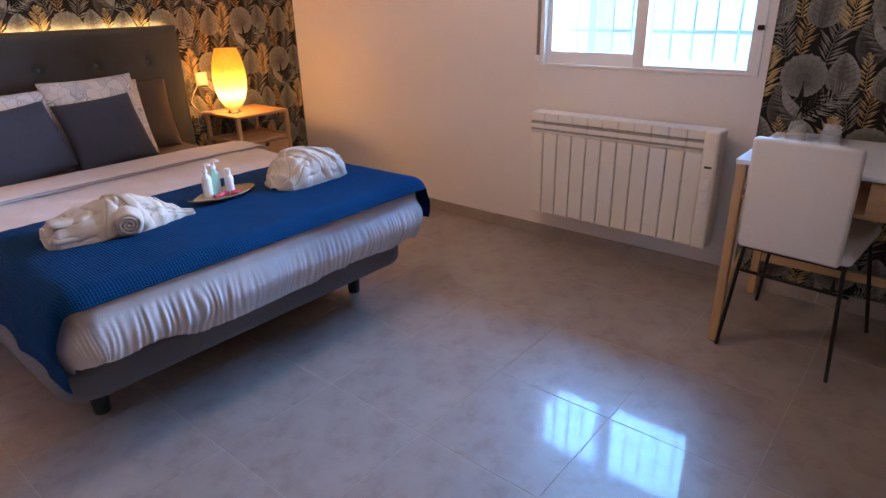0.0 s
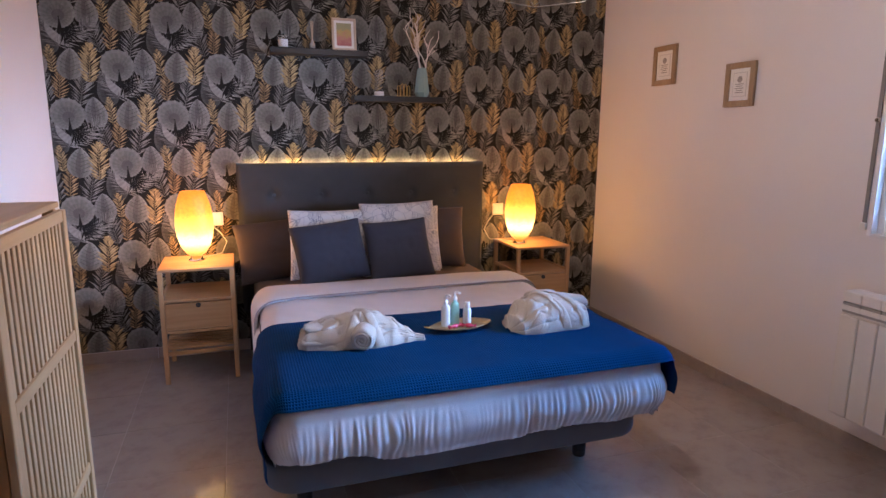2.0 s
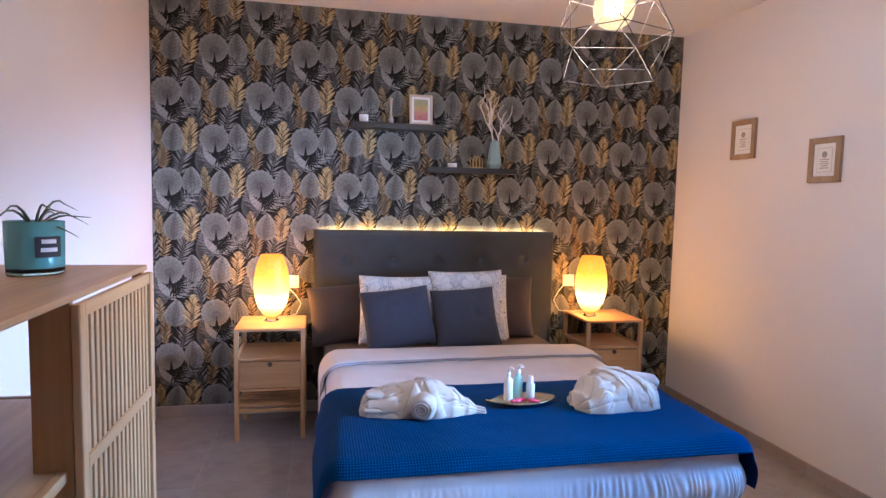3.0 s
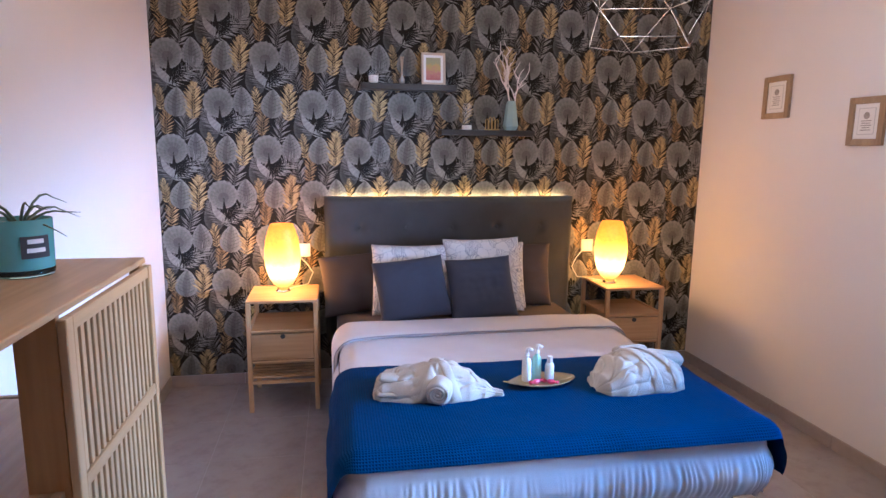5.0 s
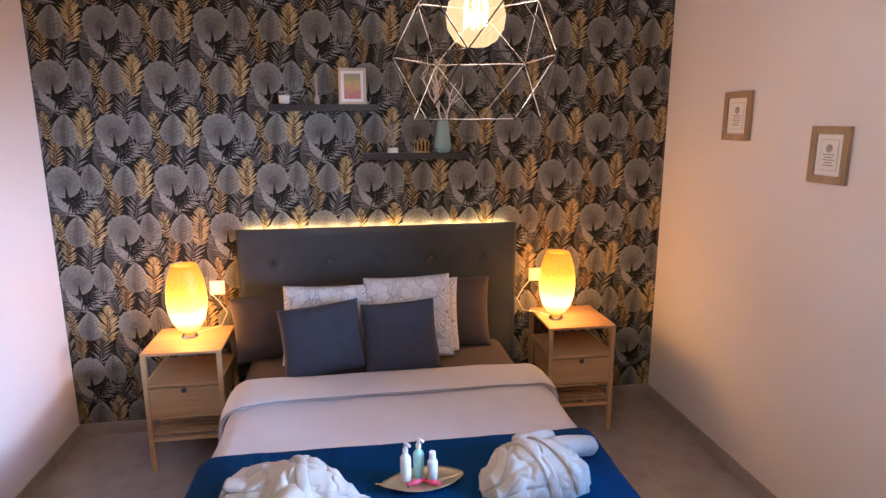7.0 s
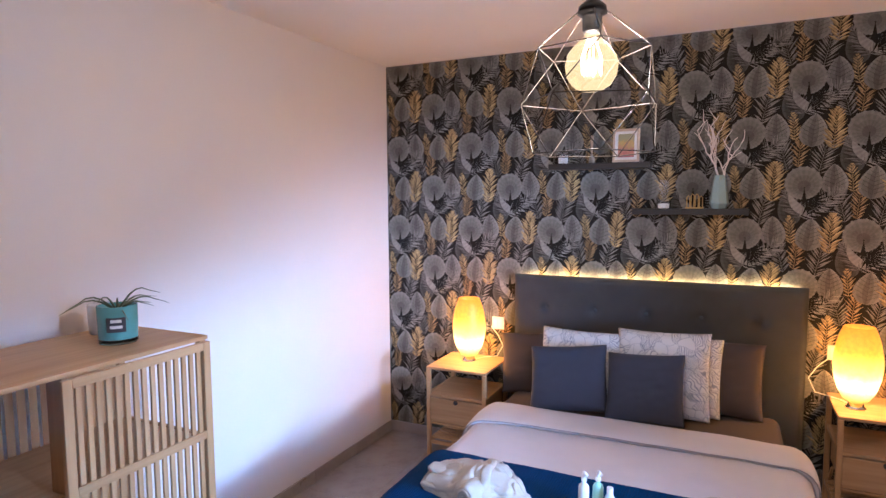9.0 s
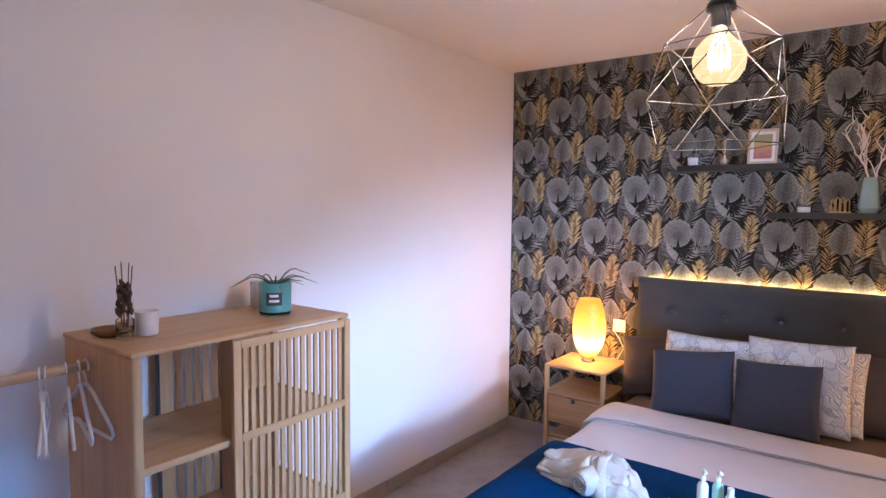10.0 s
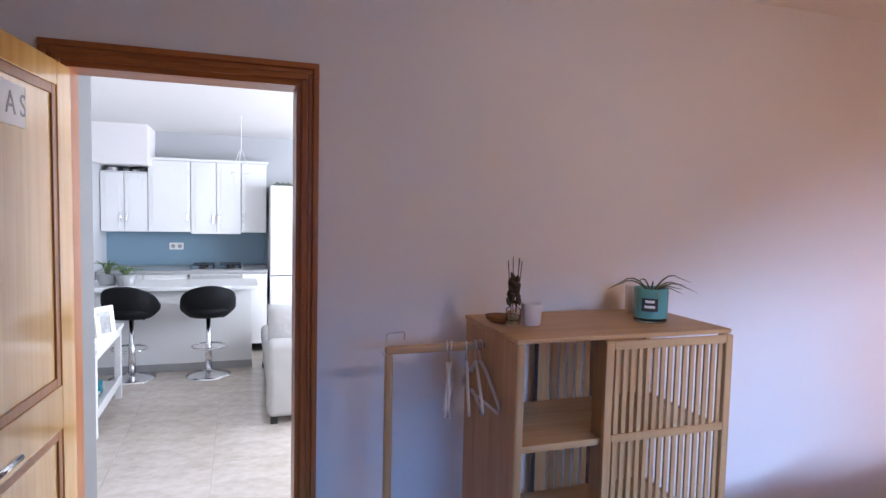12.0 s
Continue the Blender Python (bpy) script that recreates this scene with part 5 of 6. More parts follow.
for y in (0.478, 2.40):
    sw = thing("wall_switch", pose(XH + 0.003, y, 0.875), "cream double wall switch beside the bed", "switch", "switches beside the bed")
    part("plate", box(0, 0.010, -0.042, 0.042, -0.042, 0.042, 0.004), M_RADIATOR, sw)
    part("rocker", box(0.010, 0.013, -0.028, -0.002, -0.028, 0.028, 0.002), M_WHITE, sw)
    part("rocker", box(0.010, 0.013, 0.002, 0.028, -0.028, 0.028, 0.002), M_WHITE, sw)
for ya, yb, zf in ((0.445, 0.40, 0.668), (2.36, 2.42, 0.668)):
    c = thing("lamp_cord", pose(XH, 0, 0), "thin pale lamp cord running to the wall socket", "cord", "lamp cords")
    s = 1 if ya < 1 else -1
    part("wire", tube([(0.02, ya - 0.01 * s, 0.85), (0.05, ya + 0.05 * s, 0.80), (0.07, ya + 0.09 * s, 0.74), (0.10, ya + 0.06 * s, 0.675), (0.16, yb + 0.02 * s, 0.669), (0.22, yb - 0.02 * s, 0.668)], 0.003, 6), M_WHITE, c, "", True)


# ---- bathrobes and toiletries on the throw ----
BEDZ = 0.597


def smooth_at(table, x):
    """Reads a row of values from a short table by its first column, eased between rows."""
    for a, b in zip(table, table[1:]):
        if x <= b[0]:
            t = min(1.0, max(0.0, (x - a[0]) / (b[0] - a[0])))
            t = t * t * (3 - 2 * t)
            return [p + (q - p) * t for p, q in zip(a[1:], b[1:])]
    return list(table[-1][1:])


def robe_skin(table, seed, ridges, depth):
    """Point of a gathered cloth bundle along x at angle a round it (0 = far foot, half a turn = near foot)."""
    x0, x1 = table[0][0], table[-1][0]

    def at(x, a, lift=0.0):
        w, h, cy = smooth_at(table, x)
        c, s = math.cos(a), math.sin(a)
        k = max(0.0, s) ** 0.5
        q = ridges * (a + 0.55 * wobble(x, a * 0.15, seed, 4.5) + 1.1 * x)
        crease = abs(math.sin(q)) ** 0.6 - 0.6
        far = 0.65 + 0.8 * wobble(x, a * 0.4, seed + 4, 6)
        d = lift + k * (depth * crease * far + 0.010 * wobble(x, a * 0.13, seed + 2, 7) + 0.0022 * wobble(x, a * 0.12, seed + 5, 20))
        n = abs(wobble(x * 13, a * 1.5 + x * 8, seed + 8)) + 0.2 * abs(wobble(x * 22, a * 3.0, seed + 9))
        d -= k * 0.010 * max(0.0, 1 - n * 5.0) ** 1.5
        d *= min(1.0, h / 0.05)
        y = cy + (w + d) * math.copysign(abs(c) ** 0.85, c)
        z = (h + d) * s ** 0.8 if s > 0 else 0.0
        return Vector((x, y, max(0.0, z)))
    return at, x0, x1


def robe_bundle(at, x0, x1):
    def fn(u, v):
        x = x0 + (x1 - x0) * (0.5 - 0.5 * math.cos(math.pi * u))
        return at(x, math.pi * v) if v < 1 else at(x, math.pi)
    bm = grid(200, 130, fn)
    bmesh.ops.remove_doubles(bm, verts=bm.verts[:], dist=0.0002)
    bmesh.ops.recalc_face_normals(bm, faces=bm.faces[:])
    bm.normal_update()
    up = sum(f.normal.z for f in bm.faces)
    if up < 0:
        bmesh.ops.reverse_faces(bm, faces=bm.faces[:])
    return bm


def robe_belt(at, xa, xb, width, lift, bow=0.02):
    """A soft flat belt passed over the bundle from its far foot at xa to its near foot at xb."""
    def fn(u, v):
        a = math.pi * (0.02 + 0.96 * u)
        x = xa + (xb - xa) * u + bow * math.sin(math.pi * u) + (v - 0.5) * width * (1 + 0.18 * wobble(u, 3.0, lift * 99, 3))
        p = at(x, a, lift * (0.35 + 0.65 * math.sin(math.pi * v) ** 0.4))
        return p
    bm = grid(56, 10, fn)
    bm.normal_update()
    bmesh.ops.recalc_face_normals(bm, faces=bm.faces[:])
    if sum(f.normal.z for f in bm.faces) < 0:
        bmesh.ops.reverse_faces(bm, faces=bm.faces[:])
    return bm


def cloth_roll(length, r, seed, turns=2.3, taper=0.9):
    """A rolled cloth end along +x: lumpy round side, sunken face with the coil of cloth on it."""
    rows = []
    prof = [(0.0, 0.25), (0.02, 0.7), (0.15, 0.95), (0.5, 1.0), (0.85, 0.98), (0.95, 0.93), (1.0, 0.80), (0.985, 0.62), (0.965, 0.3), (0.96, 0.02)]
    bm = bmesh.new()
    seg = 40
    for t, k in prof:
        row = []
        for i in range(seg):
            a = 2 * math.pi * i / seg
            rr = r * k * (1 - (1 - taper) * t) * (1 + 0.10 * wobble(math.cos(a), math.sin(a), seed + t, 1.3) + 0.05 * math.sin(5 * a + 4 * t + seed))
            row.append(bm.verts.new((length * t, rr * math.cos(a), rr * math.sin(a) * 0.92)))
        rows.append(row)
    for p, q in zip(rows, rows[1:]):
        for i in range(seg):
            bm.faces.new((p[i], p[(i + 1) % seg], q[(i + 1) % seg], q[i]))
    coil = []
    for i in range(70):
        t = i / 69
        a = 2 * math.pi * turns * t + seed
        rr = r * taper * (0.10 + 0.66 * t)
        coil.append(Vector((length * (0.968 + 0.012 * t), rr * math.cos(a), rr * math.sin(a) * 0.92)))
    tube(coil, r * 0.115, 8, bm)
    bmesh.ops.recalc_face_normals(bm, faces=bm.faces[:])
    return bm


def bathrobe(m, label, mirror):
    r = thing("bathrobe", m, label, "bathrobe", "folded bathrobes")
    if mirror:
        table = ((-0.205, 0.02, 0.012, -0.02), (-0.17, 0.085, 0.06, -0.015), (-0.09, 0.125, 0.115, 0.0), (0.0, 0.13, 0.128, 0.0), (0.075, 0.135, 0.124, -0.01), (0.14, 0.115, 0.10, -0.02), (0.18, 0.07, 0.06, -0.02), (0.195, 0.02, 0.015, -0.02))
        at, x0, x1 = robe_skin(table, 3.0, 3.2, 0.016)
        part("body", robe_bundle(at, x0, x1), M_TOWEL, r, "", True)
        part("belt", robe_belt(at, -0.10, 0.02, 0.040, 0.008), M_TOWEL, r, "towelling belt", True)
        part("belt", robe_belt(at, -0.05, 0.11, 0.040, 0.010, 0.03), M_TOWEL, r, "towelling belt", True)
        part("sleeve", cloth_roll(0.205, 0.043, 2.0, 1.8), M_TOWEL, r, "rolled sleeve end", True).matrix_local = pose(0.09, 0.04, 0.084, 0, 13, 10)
        part("collar_roll", cloth_roll(0.16, 0.040, 5.0, 1.6), M_TOWEL, r, "rolled collar", True).matrix_local = pose(-0.03, 0.085, 0.095, 0, 4, 8)
    else:
        table = ((-0.235, 0.055, 0.010, 0.0), (-0.225, 0.095, 0.045, 0.0), (-0.19, 0.115, 0.072, 0.0), (-0.10, 0.125, 0.092, 0.0), (-0.01, 0.12, 0.108, 0.0), (0.06, 0.118, 0.108, 0.0), (0.13, 0.088, 0.085, -0.01), (0.19, 0.045, 0.052, -0.02), (0.235, 0.016, 0.026, -0.03), (0.262, 0.012, 0.022, -0.035), (0.27, 0.003, 0.004, -0.035))
        at, x0, x1 = robe_skin(table, 9.0, 3.4, 0.015)
        part("body", robe_bundle(at, x0, x1), M_TOWEL, r, "", True)
        part("fold", cloth_roll(0.185, 0.026, 1.0, 1.2), M_TOWEL, r, "folded cloth edge", True).matrix_local = pose(-0.03, -0.07, 0.026, 0, 0, 186) @ Matrix.Diagonal((1, 1.5, 0.6, 1))
        part("fold", cloth_roll(0.19, 0.027, 7.0, 1.2), M_TOWEL, r, "folded cloth edge", True).matrix_local = pose(-0.02, -0.035, 0.058, 0, -4, 182) @ Matrix.Diagonal((1, 1.6, 0.6, 1))
        part("belt", robe_belt(at, 0.045, -0.04, 0.044, 0.008, 0.0), M_TOWEL, r, "towelling belt", True)
        part("belt", robe_belt(at, -0.055, 0.085, 0.042, 0.010, 0.015), M_TOWEL, r, "towelling belt", True)
        part("rolled_end", cloth_roll(0.125, 0.054, 3.0, 2.6), M_TOWEL, r, "rolled cloth end", True).matrix_local = pose(0.035, -0.025, 0.050, 0, 2, -100)
    return r


bathrobe(pose(-2.13, 1.045, BEDZ - 0.004, 0, 0, 80), "cream towelling bathrobe folded and tied on the throw", False)
bathrobe(pose(-2.10, 1.865, BEDZ - 0.004, 0, 0, 100), "cream towelling bathrobe folded with a sleeve end sticking out", True)

tray = thing("leaf_tray", pose(-2.128, 1.488, BEDZ, 0, 0, 96), "gold leaf-shaped tray holding small toiletry bottles", "tray")


def leaf_dish(u, v):
    a = 2 * math.pi * u
    rx = 0.125 * (1 + 0.12 * max(0, math.cos(a)) ** 9 + 0.22 * max(0, -math.cos(a)) ** 14)
    return Vector((rx * math.cos(a) * v, 0.073 * math.sin(a) * v, 0.004 + 0.016 * v ** 4))


part("dish", grid(60, 10, leaf_dish, 0.003), surface("pale_gold_metal", (0.62, 0.52, 0.33), 0.3, 0.8, vary=0.08), tray, "", True)
part("stalk", tube([(-0.145, 0, 0.02), (-0.17, 0.004, 0.026)], 0.004, 6, taper=0.5), M_GOLDM, tray)
TZ = BEDZ + 0.0065


def bottle(y, x, h, r, colour, pump, label):
    b = thing("toiletry_bottle", pose(x, y, TZ), label, "bottle", "bottles on the tray")
    part("flask", lathe([(r * 0.9, 0), (r, 0.004), (r, h * 0.78), (r * 0.8, h * 0.88), (r * 0.4, h * 0.93), (r * 0.4, h)], 24), surface("bottle_plastic", colour, 0.3, vary=0.03, bump=0), b, "", True)
    if pump:
        part("collar", lathe([(r * 0.5, h), (r * 0.5, h + 0.014)], 16), M_WHITE, b)
        part("pump_head", tube([(0, 0, h + 0.012), (0, 0, h + 0.034), (0.006, 0.004, h + 0.036), (0.02, 0.014, h + 0.032)], 0.0055, 8), M_WHITE, b, "white pump head", True)
    else:
        part("cap", lathe([(r * 0.62, h * 0.93), (r * 0.62, h + 0.02)], 18), M_WHITE, b, "white cap")
    return b


bottle(1.425, -2.15, 0.105, 0.019, (0.72, 0.76, 0.78), True, "white pump lotion bottle on the gold tray")
bottle(1.472, -2.165, 0.11, 0.019, (0.35, 0.66, 0.58), True, "mint green pump bottle on the gold tray")
bottle(1.518, -2.14, 0.085, 0.018, (0.66, 0.74, 0.77), False, "small pale bottle with a white cap on the tray")
for y, x, a in ((1.455, -2.115, 20), (1.515, -2.105, -30)):
    s = thing("wrapped_sweet", pose(x, y, TZ + 0.001, 0, 0, a), "pink wrapped sweet lying on the gold tray", "sweet", "sweets on the tray")
    part("sweet", lathe([(0.010, -0.03), (0.003, -0.016), (0.0085, -0.012), (0.0095, 0.0), (0.0085, 0.012), (0.003, 0.016), (0.010, 0.03)], 14), surface("pink_wrapper", (0.62, 0.07, 0.16), 0.3, vary=0.2, fine=90), s, "", True).matrix_local = pose(0, 0, 0.0095, 90)


# ---- living room and kitchen beyond the doorway ----
LX0, LX1 = -3.3, 1.46
M_MARBLE, _t, _p = nodes_of("polished_pale_marble")
_n1, _n2 = noise_at(_t, 3.0, 6, (1.0, 2.6, 1), rough=0.68), noise_at(_t, 14, 5)
_b = mixed(_t, 0.35, ramp(_t, _n1.outputs["Fac"], [(0.3, (0.44, 0.36, 0.29)), (0.5, (0.57, 0.50, 0.43)), (0.7, (0.64, 0.58, 0.52))]).outputs["Color"], ramp(_t, _n2.outputs["Fac"], [(0.35, (0.46, 0.39, 0.33)), (0.65, (0.64, 0.58, 0.52))]).outputs["Color"])
_t.links.new(_b, _p.inputs["Base Color"])
_p.inputs["Roughness"].default_value = 0.13
lfloor = structure("floor_living", box(LX0 - T, LX1 + T, KY - T, YL - T, -0.12, -0.003), M_GROUT, "bed under polished pale marble tiles of the living room")
structure("ceiling_living", box(LX0 - T, LX1 + T, KY - T, YL - T, 2.44, 2.56), M_CEIL, "white painted ceiling of the living room and kitchen")
structure("wall_kitchen", box(LX0 - T, LX1 + T, KY - T, KY, 0, 2.44), M_GREYWALL, "pale grey wall behind the kitchen units")
structure("wall_living_side", box(LX1, LX1 + T, KY, YL - T, 0, 2.44), M_GREYWALL, "pale grey side wall of the living room")
# unseen side wall; its opening is added to let the fill lamp in
wv = box(LX0 - T, LX0, KY, -3.75, 0, 2.44)
box(LX0 - T, LX0, -1.45, YL - T, 0, 2.44, bm=wv)
box(LX0 - T, LX0, -3.75, -1.45, 0, 0.5, bm=wv)
box(LX0 - T, LX0, -3.75, -1.45, 2.3, 2.44, bm=wv)
structure("wall_living_opening", wv, M_WALL, "unseen white living room wall with an opening added for a lamp")
structure("wall_living_near", box(-3.3 - T, XH + 0.4, YL - T - 0.02, YL - T - 0.001, 0, 2.44), M_WALL, "white wall stub of the living room")
structure("wall_partition", box(0.665, LX1, -1.02, -0.72, 0, 2.2, 0.004), M_PARTITION, "pale grey low partition beside the doorway")
structure("trim_soffit", box(0.96, LX1, KY, -5.0, 2.03, 2.44), M_WALL, "white boxed soffit above the kitchen units")


def unit(x0, x1, y0, y1, z0, z1, doors, label, hz, name="wall_cabinet", group="kitchen wall units"):
    """A kitchen unit with panelled doors facing +y."""
    u = thing(name, pose(x0, y0, z0), label, "cabinet", group)
    w, d, h = x1 - x0, y1 - y0, z1 - z0
    part("carcass", box(0.001, w - 0.001, 0, d, 0, h, 0.002), M_WHITE, u)
    dw = w / doors
    for k in range(doors):
        dd = part("door", box(k * dw + 0.004, (k + 1) * dw - 0.004, d + 0.002, d + 0.02, 0.004, h - 0.004, 0.003), M_WHITE, u)
        part("door_panel", box(k * dw + 0.045, (k + 1) * dw - 0.045, d + 0.0205, d + 0.024, 0.05, h - 0.05, 0.003), M_WHITE, dd)
        hx = k * dw + (0.03 if (k % 2 and doors > 1) or hz < 0 else dw - 0.03)
        part("handle", tube([(hx, d + 0.02, 0.11), (hx, d + 0.042, 0.12), (hx, d + 0.042, 0.20), (hx, d + 0.02, 0.21)], 0.006, 8), M_CHROME, dd, "small chrome bow handle")
    return u


UY0, UY1 = KY + 0.002, -5.32
unit(1.0, 1.455, UY0, UY1, 1.325, 1.955, 2, "low white wall unit with two doors under the soffit", 1)
unit(0.572, 0.998, UY0, UY1, 1.325, 2.10, 1, "white wall unit with one wide door", -1)
unit(0.046, 0.57, UY0, UY1, 1.305, 2.10, 2, "white wall unit with two narrow doors over the hob", 1)
unit(-0.23, 0.044, UY0, UY1, 1.325, 2.10, 1, "narrow white wall unit beside the fridge", 1)
cor = thing("cornice", pose(-0.25, UY0, 2.10), "white cornice strip along the top of the wall units", "cornice")
part("strip", box(0, 1.22, 0, 0.345, 0.001, 0.03, 0.004), M_WHITE, cor)
part("shelf_lip", box(1.25, 1.704, 0.0, 0.34, -0.143, -0.13, 0.002), M_WHITE, cor)
for k, x in enumerate((1.35, 1.22, 1.13, 1.06)):
    s = thing("serving_bowl", pose(x, -5.42, 1.958), "small white and grey tableware on the wall unit", "bowl", "tableware above the units")
    part("bowl", lathe([(0.02, 0), (0.05 if k == 0 else 0.036, 0.03), (0.045 if k == 0 else 0.03, 0.055 if k == 0 else 0.04), (0.0, 0.06 if k == 0 else 0.044)], 18, close=False), M_WHITE if k % 2 == 0 else M_STONE, s, "", True)
bs = structure("trim_backsplash", box(-0.235, LX1, KY + 0.001, KY + 0.012, 0.93, 1.325), M_BLUESPLASH, "blue-grey glossy backsplash over the worktop")
sk = thing("power_socket", pose(0.745, KY + 0.013, 1.15), "white double power socket on the backsplash", "socket")
part("plate", box(-0.075, 0.075, 0, 0.01, -0.04, 0.04, 0.004), M_WHITE, sk)
for x in (-0.035, 0.035):
    part("outlet", lathe([(0.022, 0), (0.022, 0.003)], 18), M_RADGREY, sk).matrix_local = pose(x, 0.010, 0, -90)
for k, (a, b) in enumerate(((1.02, 1.455), (0.57, 1.018), (0.04, 0.568), (-0.23, 0.038))):
    unit(a, b, UY0, -5.06, 0.10, 0.888, 1, "white kitchen base unit under the worktop", 1, "base_cabinet", "kitchen base units")
wt = thing("worktop", pose(-0.235, UY0, 0.89), "grey speckled kitchen worktop along the wall", "worktop")
part("slab", box(0, 1.69, 0, 0.62, 0, 0.035, 0.004), M_STONE, wt)
hob = thing("gas_hob", pose(0.30, -5.33, 0.926), "black gas hob with pan supports on the worktop", "hob")
part("plate", box(-0.27, 0.27, -0.23, 0.23, 0, 0.01, 0.003), M_CHROME, hob)
for x in (-0.14, 0.14):
    for y in (-0.11, 0.11):
        part("burner", lathe([(0.045, 0.01), (0.045, 0.022), (0.03, 0.026)], 18), M_BLACKMETAL, hob)\
            .location = (x, y, 0)
        part("pan_support", merge(tube([(x - 0.11, y, 0.042), (x + 0.11, y, 0.042)], 0.006, 6), tube([(x, y - 0.1, 0.042), (x, y + 0.1, 0.042)], 0.006, 6)), M_BLACKMETAL, hob)
        part("support_foot", tube([(x - 0.105, y, 0.01), (x - 0.105, y, 0.042)], 0.006, 6), M_BLACKMETAL, hob)
ov = thing("built_in_oven", pose(0.04, -5.058, 0.12), "white built-in oven front below the hob", "oven")
part("front", box(0.0, 0.525, 0.021, 0.045, 0.0, 0.76, 0.004), M_WHITE, ov)
part("control_strip", box(0.0, 0.525, 0.046, 0.05, 0.66, 0.755, 0.002), M_CHROME, ov, "brushed control strip")
fr = thing("fridge", pose(-0.86, UY0, 0), "tall white fridge freezer beside the kitchen units", "fridge")
part("cabinet_body", box(0, 0.60, 0, 0.54, 0.03, 1.86, 0.008), M_WHITE, fr)
part("fridge_door", box(0, 0.60, 0.545, 0.60, 0.86, 1.86, 0.01, seg=3), M_WHITE, fr)
part("freezer_door", box(0, 0.60, 0.545, 0.60, 0.04, 0.85, 0.01, seg=3), M_WHITE, fr)
part("door_seal", box(0.01, 0.59, 0.538, 0.547, 0.04, 1.85), M_INK, fr, "dark door gap")
part("plinth_foot", box(0.02, 0.58, 0.02, 0.52, 0.0, 0.03), M_DARKLEG, fr)
bk = thing("wire_basket", pose(-0.42, -5.3, 1.862), "small dark trailing plant in a basket on the fridge", "basket")
for k in range(10):
    part("stem", tube([(0.02 * k - 0.1, 0, 0.0), (0.02 * k - 0.09, 0.02, 0.02 + 0.012 * (k % 3)), (0.02 * k - 0.06, 0.03, 0.012)], 0.006, 5), M_PLANT, bk)
isl = thing("kitchen_island", pose(-0.055, -4.98, 0), "white kitchen island with a white bar top and grey plinth", "kitchen island")
part("panel", box(0.0, 1.512, 0.0, 0.53, 0.0, 0.80, 0.003), M_WHITE, isl)
part("plinth", box(-0.004, 1.512, 0.531, 0.542, 0.0, 0.075, 0.002), M_STONE, isl, "grey plinth strip")
part("bar_top", box(-0.06, 1.512, -0.02, 0.62, 0.80, 0.84, 0.005), M_WHITE, isl)
M_SUCC = surface("dusty_green_leaf", (0.13, 0.19, 0.09), 0.6, vary=0.3)
for x, y, h, n, lab in ((1.27, -4.62, 0.16, 16, "dark spiky plant in a grey pot on the island"), (1.10, -4.55, 0.10, 26, "pale striped spider plant on the island")):
    p = thing("potted_plant", pose(x, y, 0.84), lab, "plant")
    part("pot", lathe([(0.07, 0), (0.10, 0.11), (0.092, 0.11), (0.0, 0.09)], 20, close=False), M_STONE, p, "", True)
    q = random.Random(n)
    for k in range(n):
        a, e = q.uniform(0, 6.28), q.uniform(0.3, 1.0)
        part("leaf", tube([(0, 0, 0.09), (math.cos(a) * 0.065 * e, math.sin(a) * 0.065 * e, 0.09 + h * 0.7), (math.cos(a) * 0.19 * e, math.sin(a) * 0.19 * e, 0.09 + h * (1.4 - 1.0 * e))], 0.012, 5, taper=0.2), M_SUCC, p)


def bar_stool(m):
    s = thing("bar_stool", m, "black tub bar stool on a chrome pedestal at the island", "bar stool", "bar stools")
    part("base", lathe([(0.20, 0), (0.20, 0.008), (0.16, 0.022), (0.06, 0.045), (0.035, 0.06)], 40), M_CHROME, s, "round chrome base", True)
    part("column", lathe([(0.032, 0.05), (0.030, 0.30), (0.022, 0.31), (0.022, 0.60)], 20), M_CHROME, s, "", True)
    part("footrest", tube([(0.15 * math.cos(a), 0.05 + 0.15 * math.sin(a), 0.30) for a in [2 * math.pi * k / 28 for k in range(29)]], 0.009, 8), M_CHROME, s, "chrome foot ring", True)
    part("footrest_arm", tube([(0, 0, 0.30), (0, -0.1, 0.30)], 0.009, 8), M_CHROME, s)
    part("lever", tube([(0, 0, 0.585), (-0.14, 0.05, 0.565)], 0.005, 6), M_CHROME, s)

    def tub(u, v):
        a = 2 * math.pi * u
        back = max(0.0, math.sin(a)) ** 0.7
        r = 0.17 + 0.075 * math.sin(min(1, v * 1.3) * math.pi / 2)
        return Vector((r * math.cos(a) * 1.02, r * math.sin(a) * 0.92, 0.60 + v * (0.10 + 0.19 * back) - 0.02 * (1 - v)))
    t = grid(48, 12, tub)
    bmesh.ops.remove_doubles(t, verts=t.verts[:], dist=0.0005)
    bmesh.ops.solidify(t, geom=t.faces[:], thickness=0.035)
    part("backrest", t, M_BLACKSEAT, s, "", True)
    part("seat", lathe([(0.16, 0.585), (0.205, 0.61), (0.205, 0.67), (0.15, 0.69), (0.0, 0.695)], 36, close=False), M_BLACKSEAT, s, "", True)
    return s


st = bar_stool(pose(0.345, -4.20, 0, 0, 0, 6))
copy_thing(st, pose(1.01, -4.24, 0, 0, 0, -12))

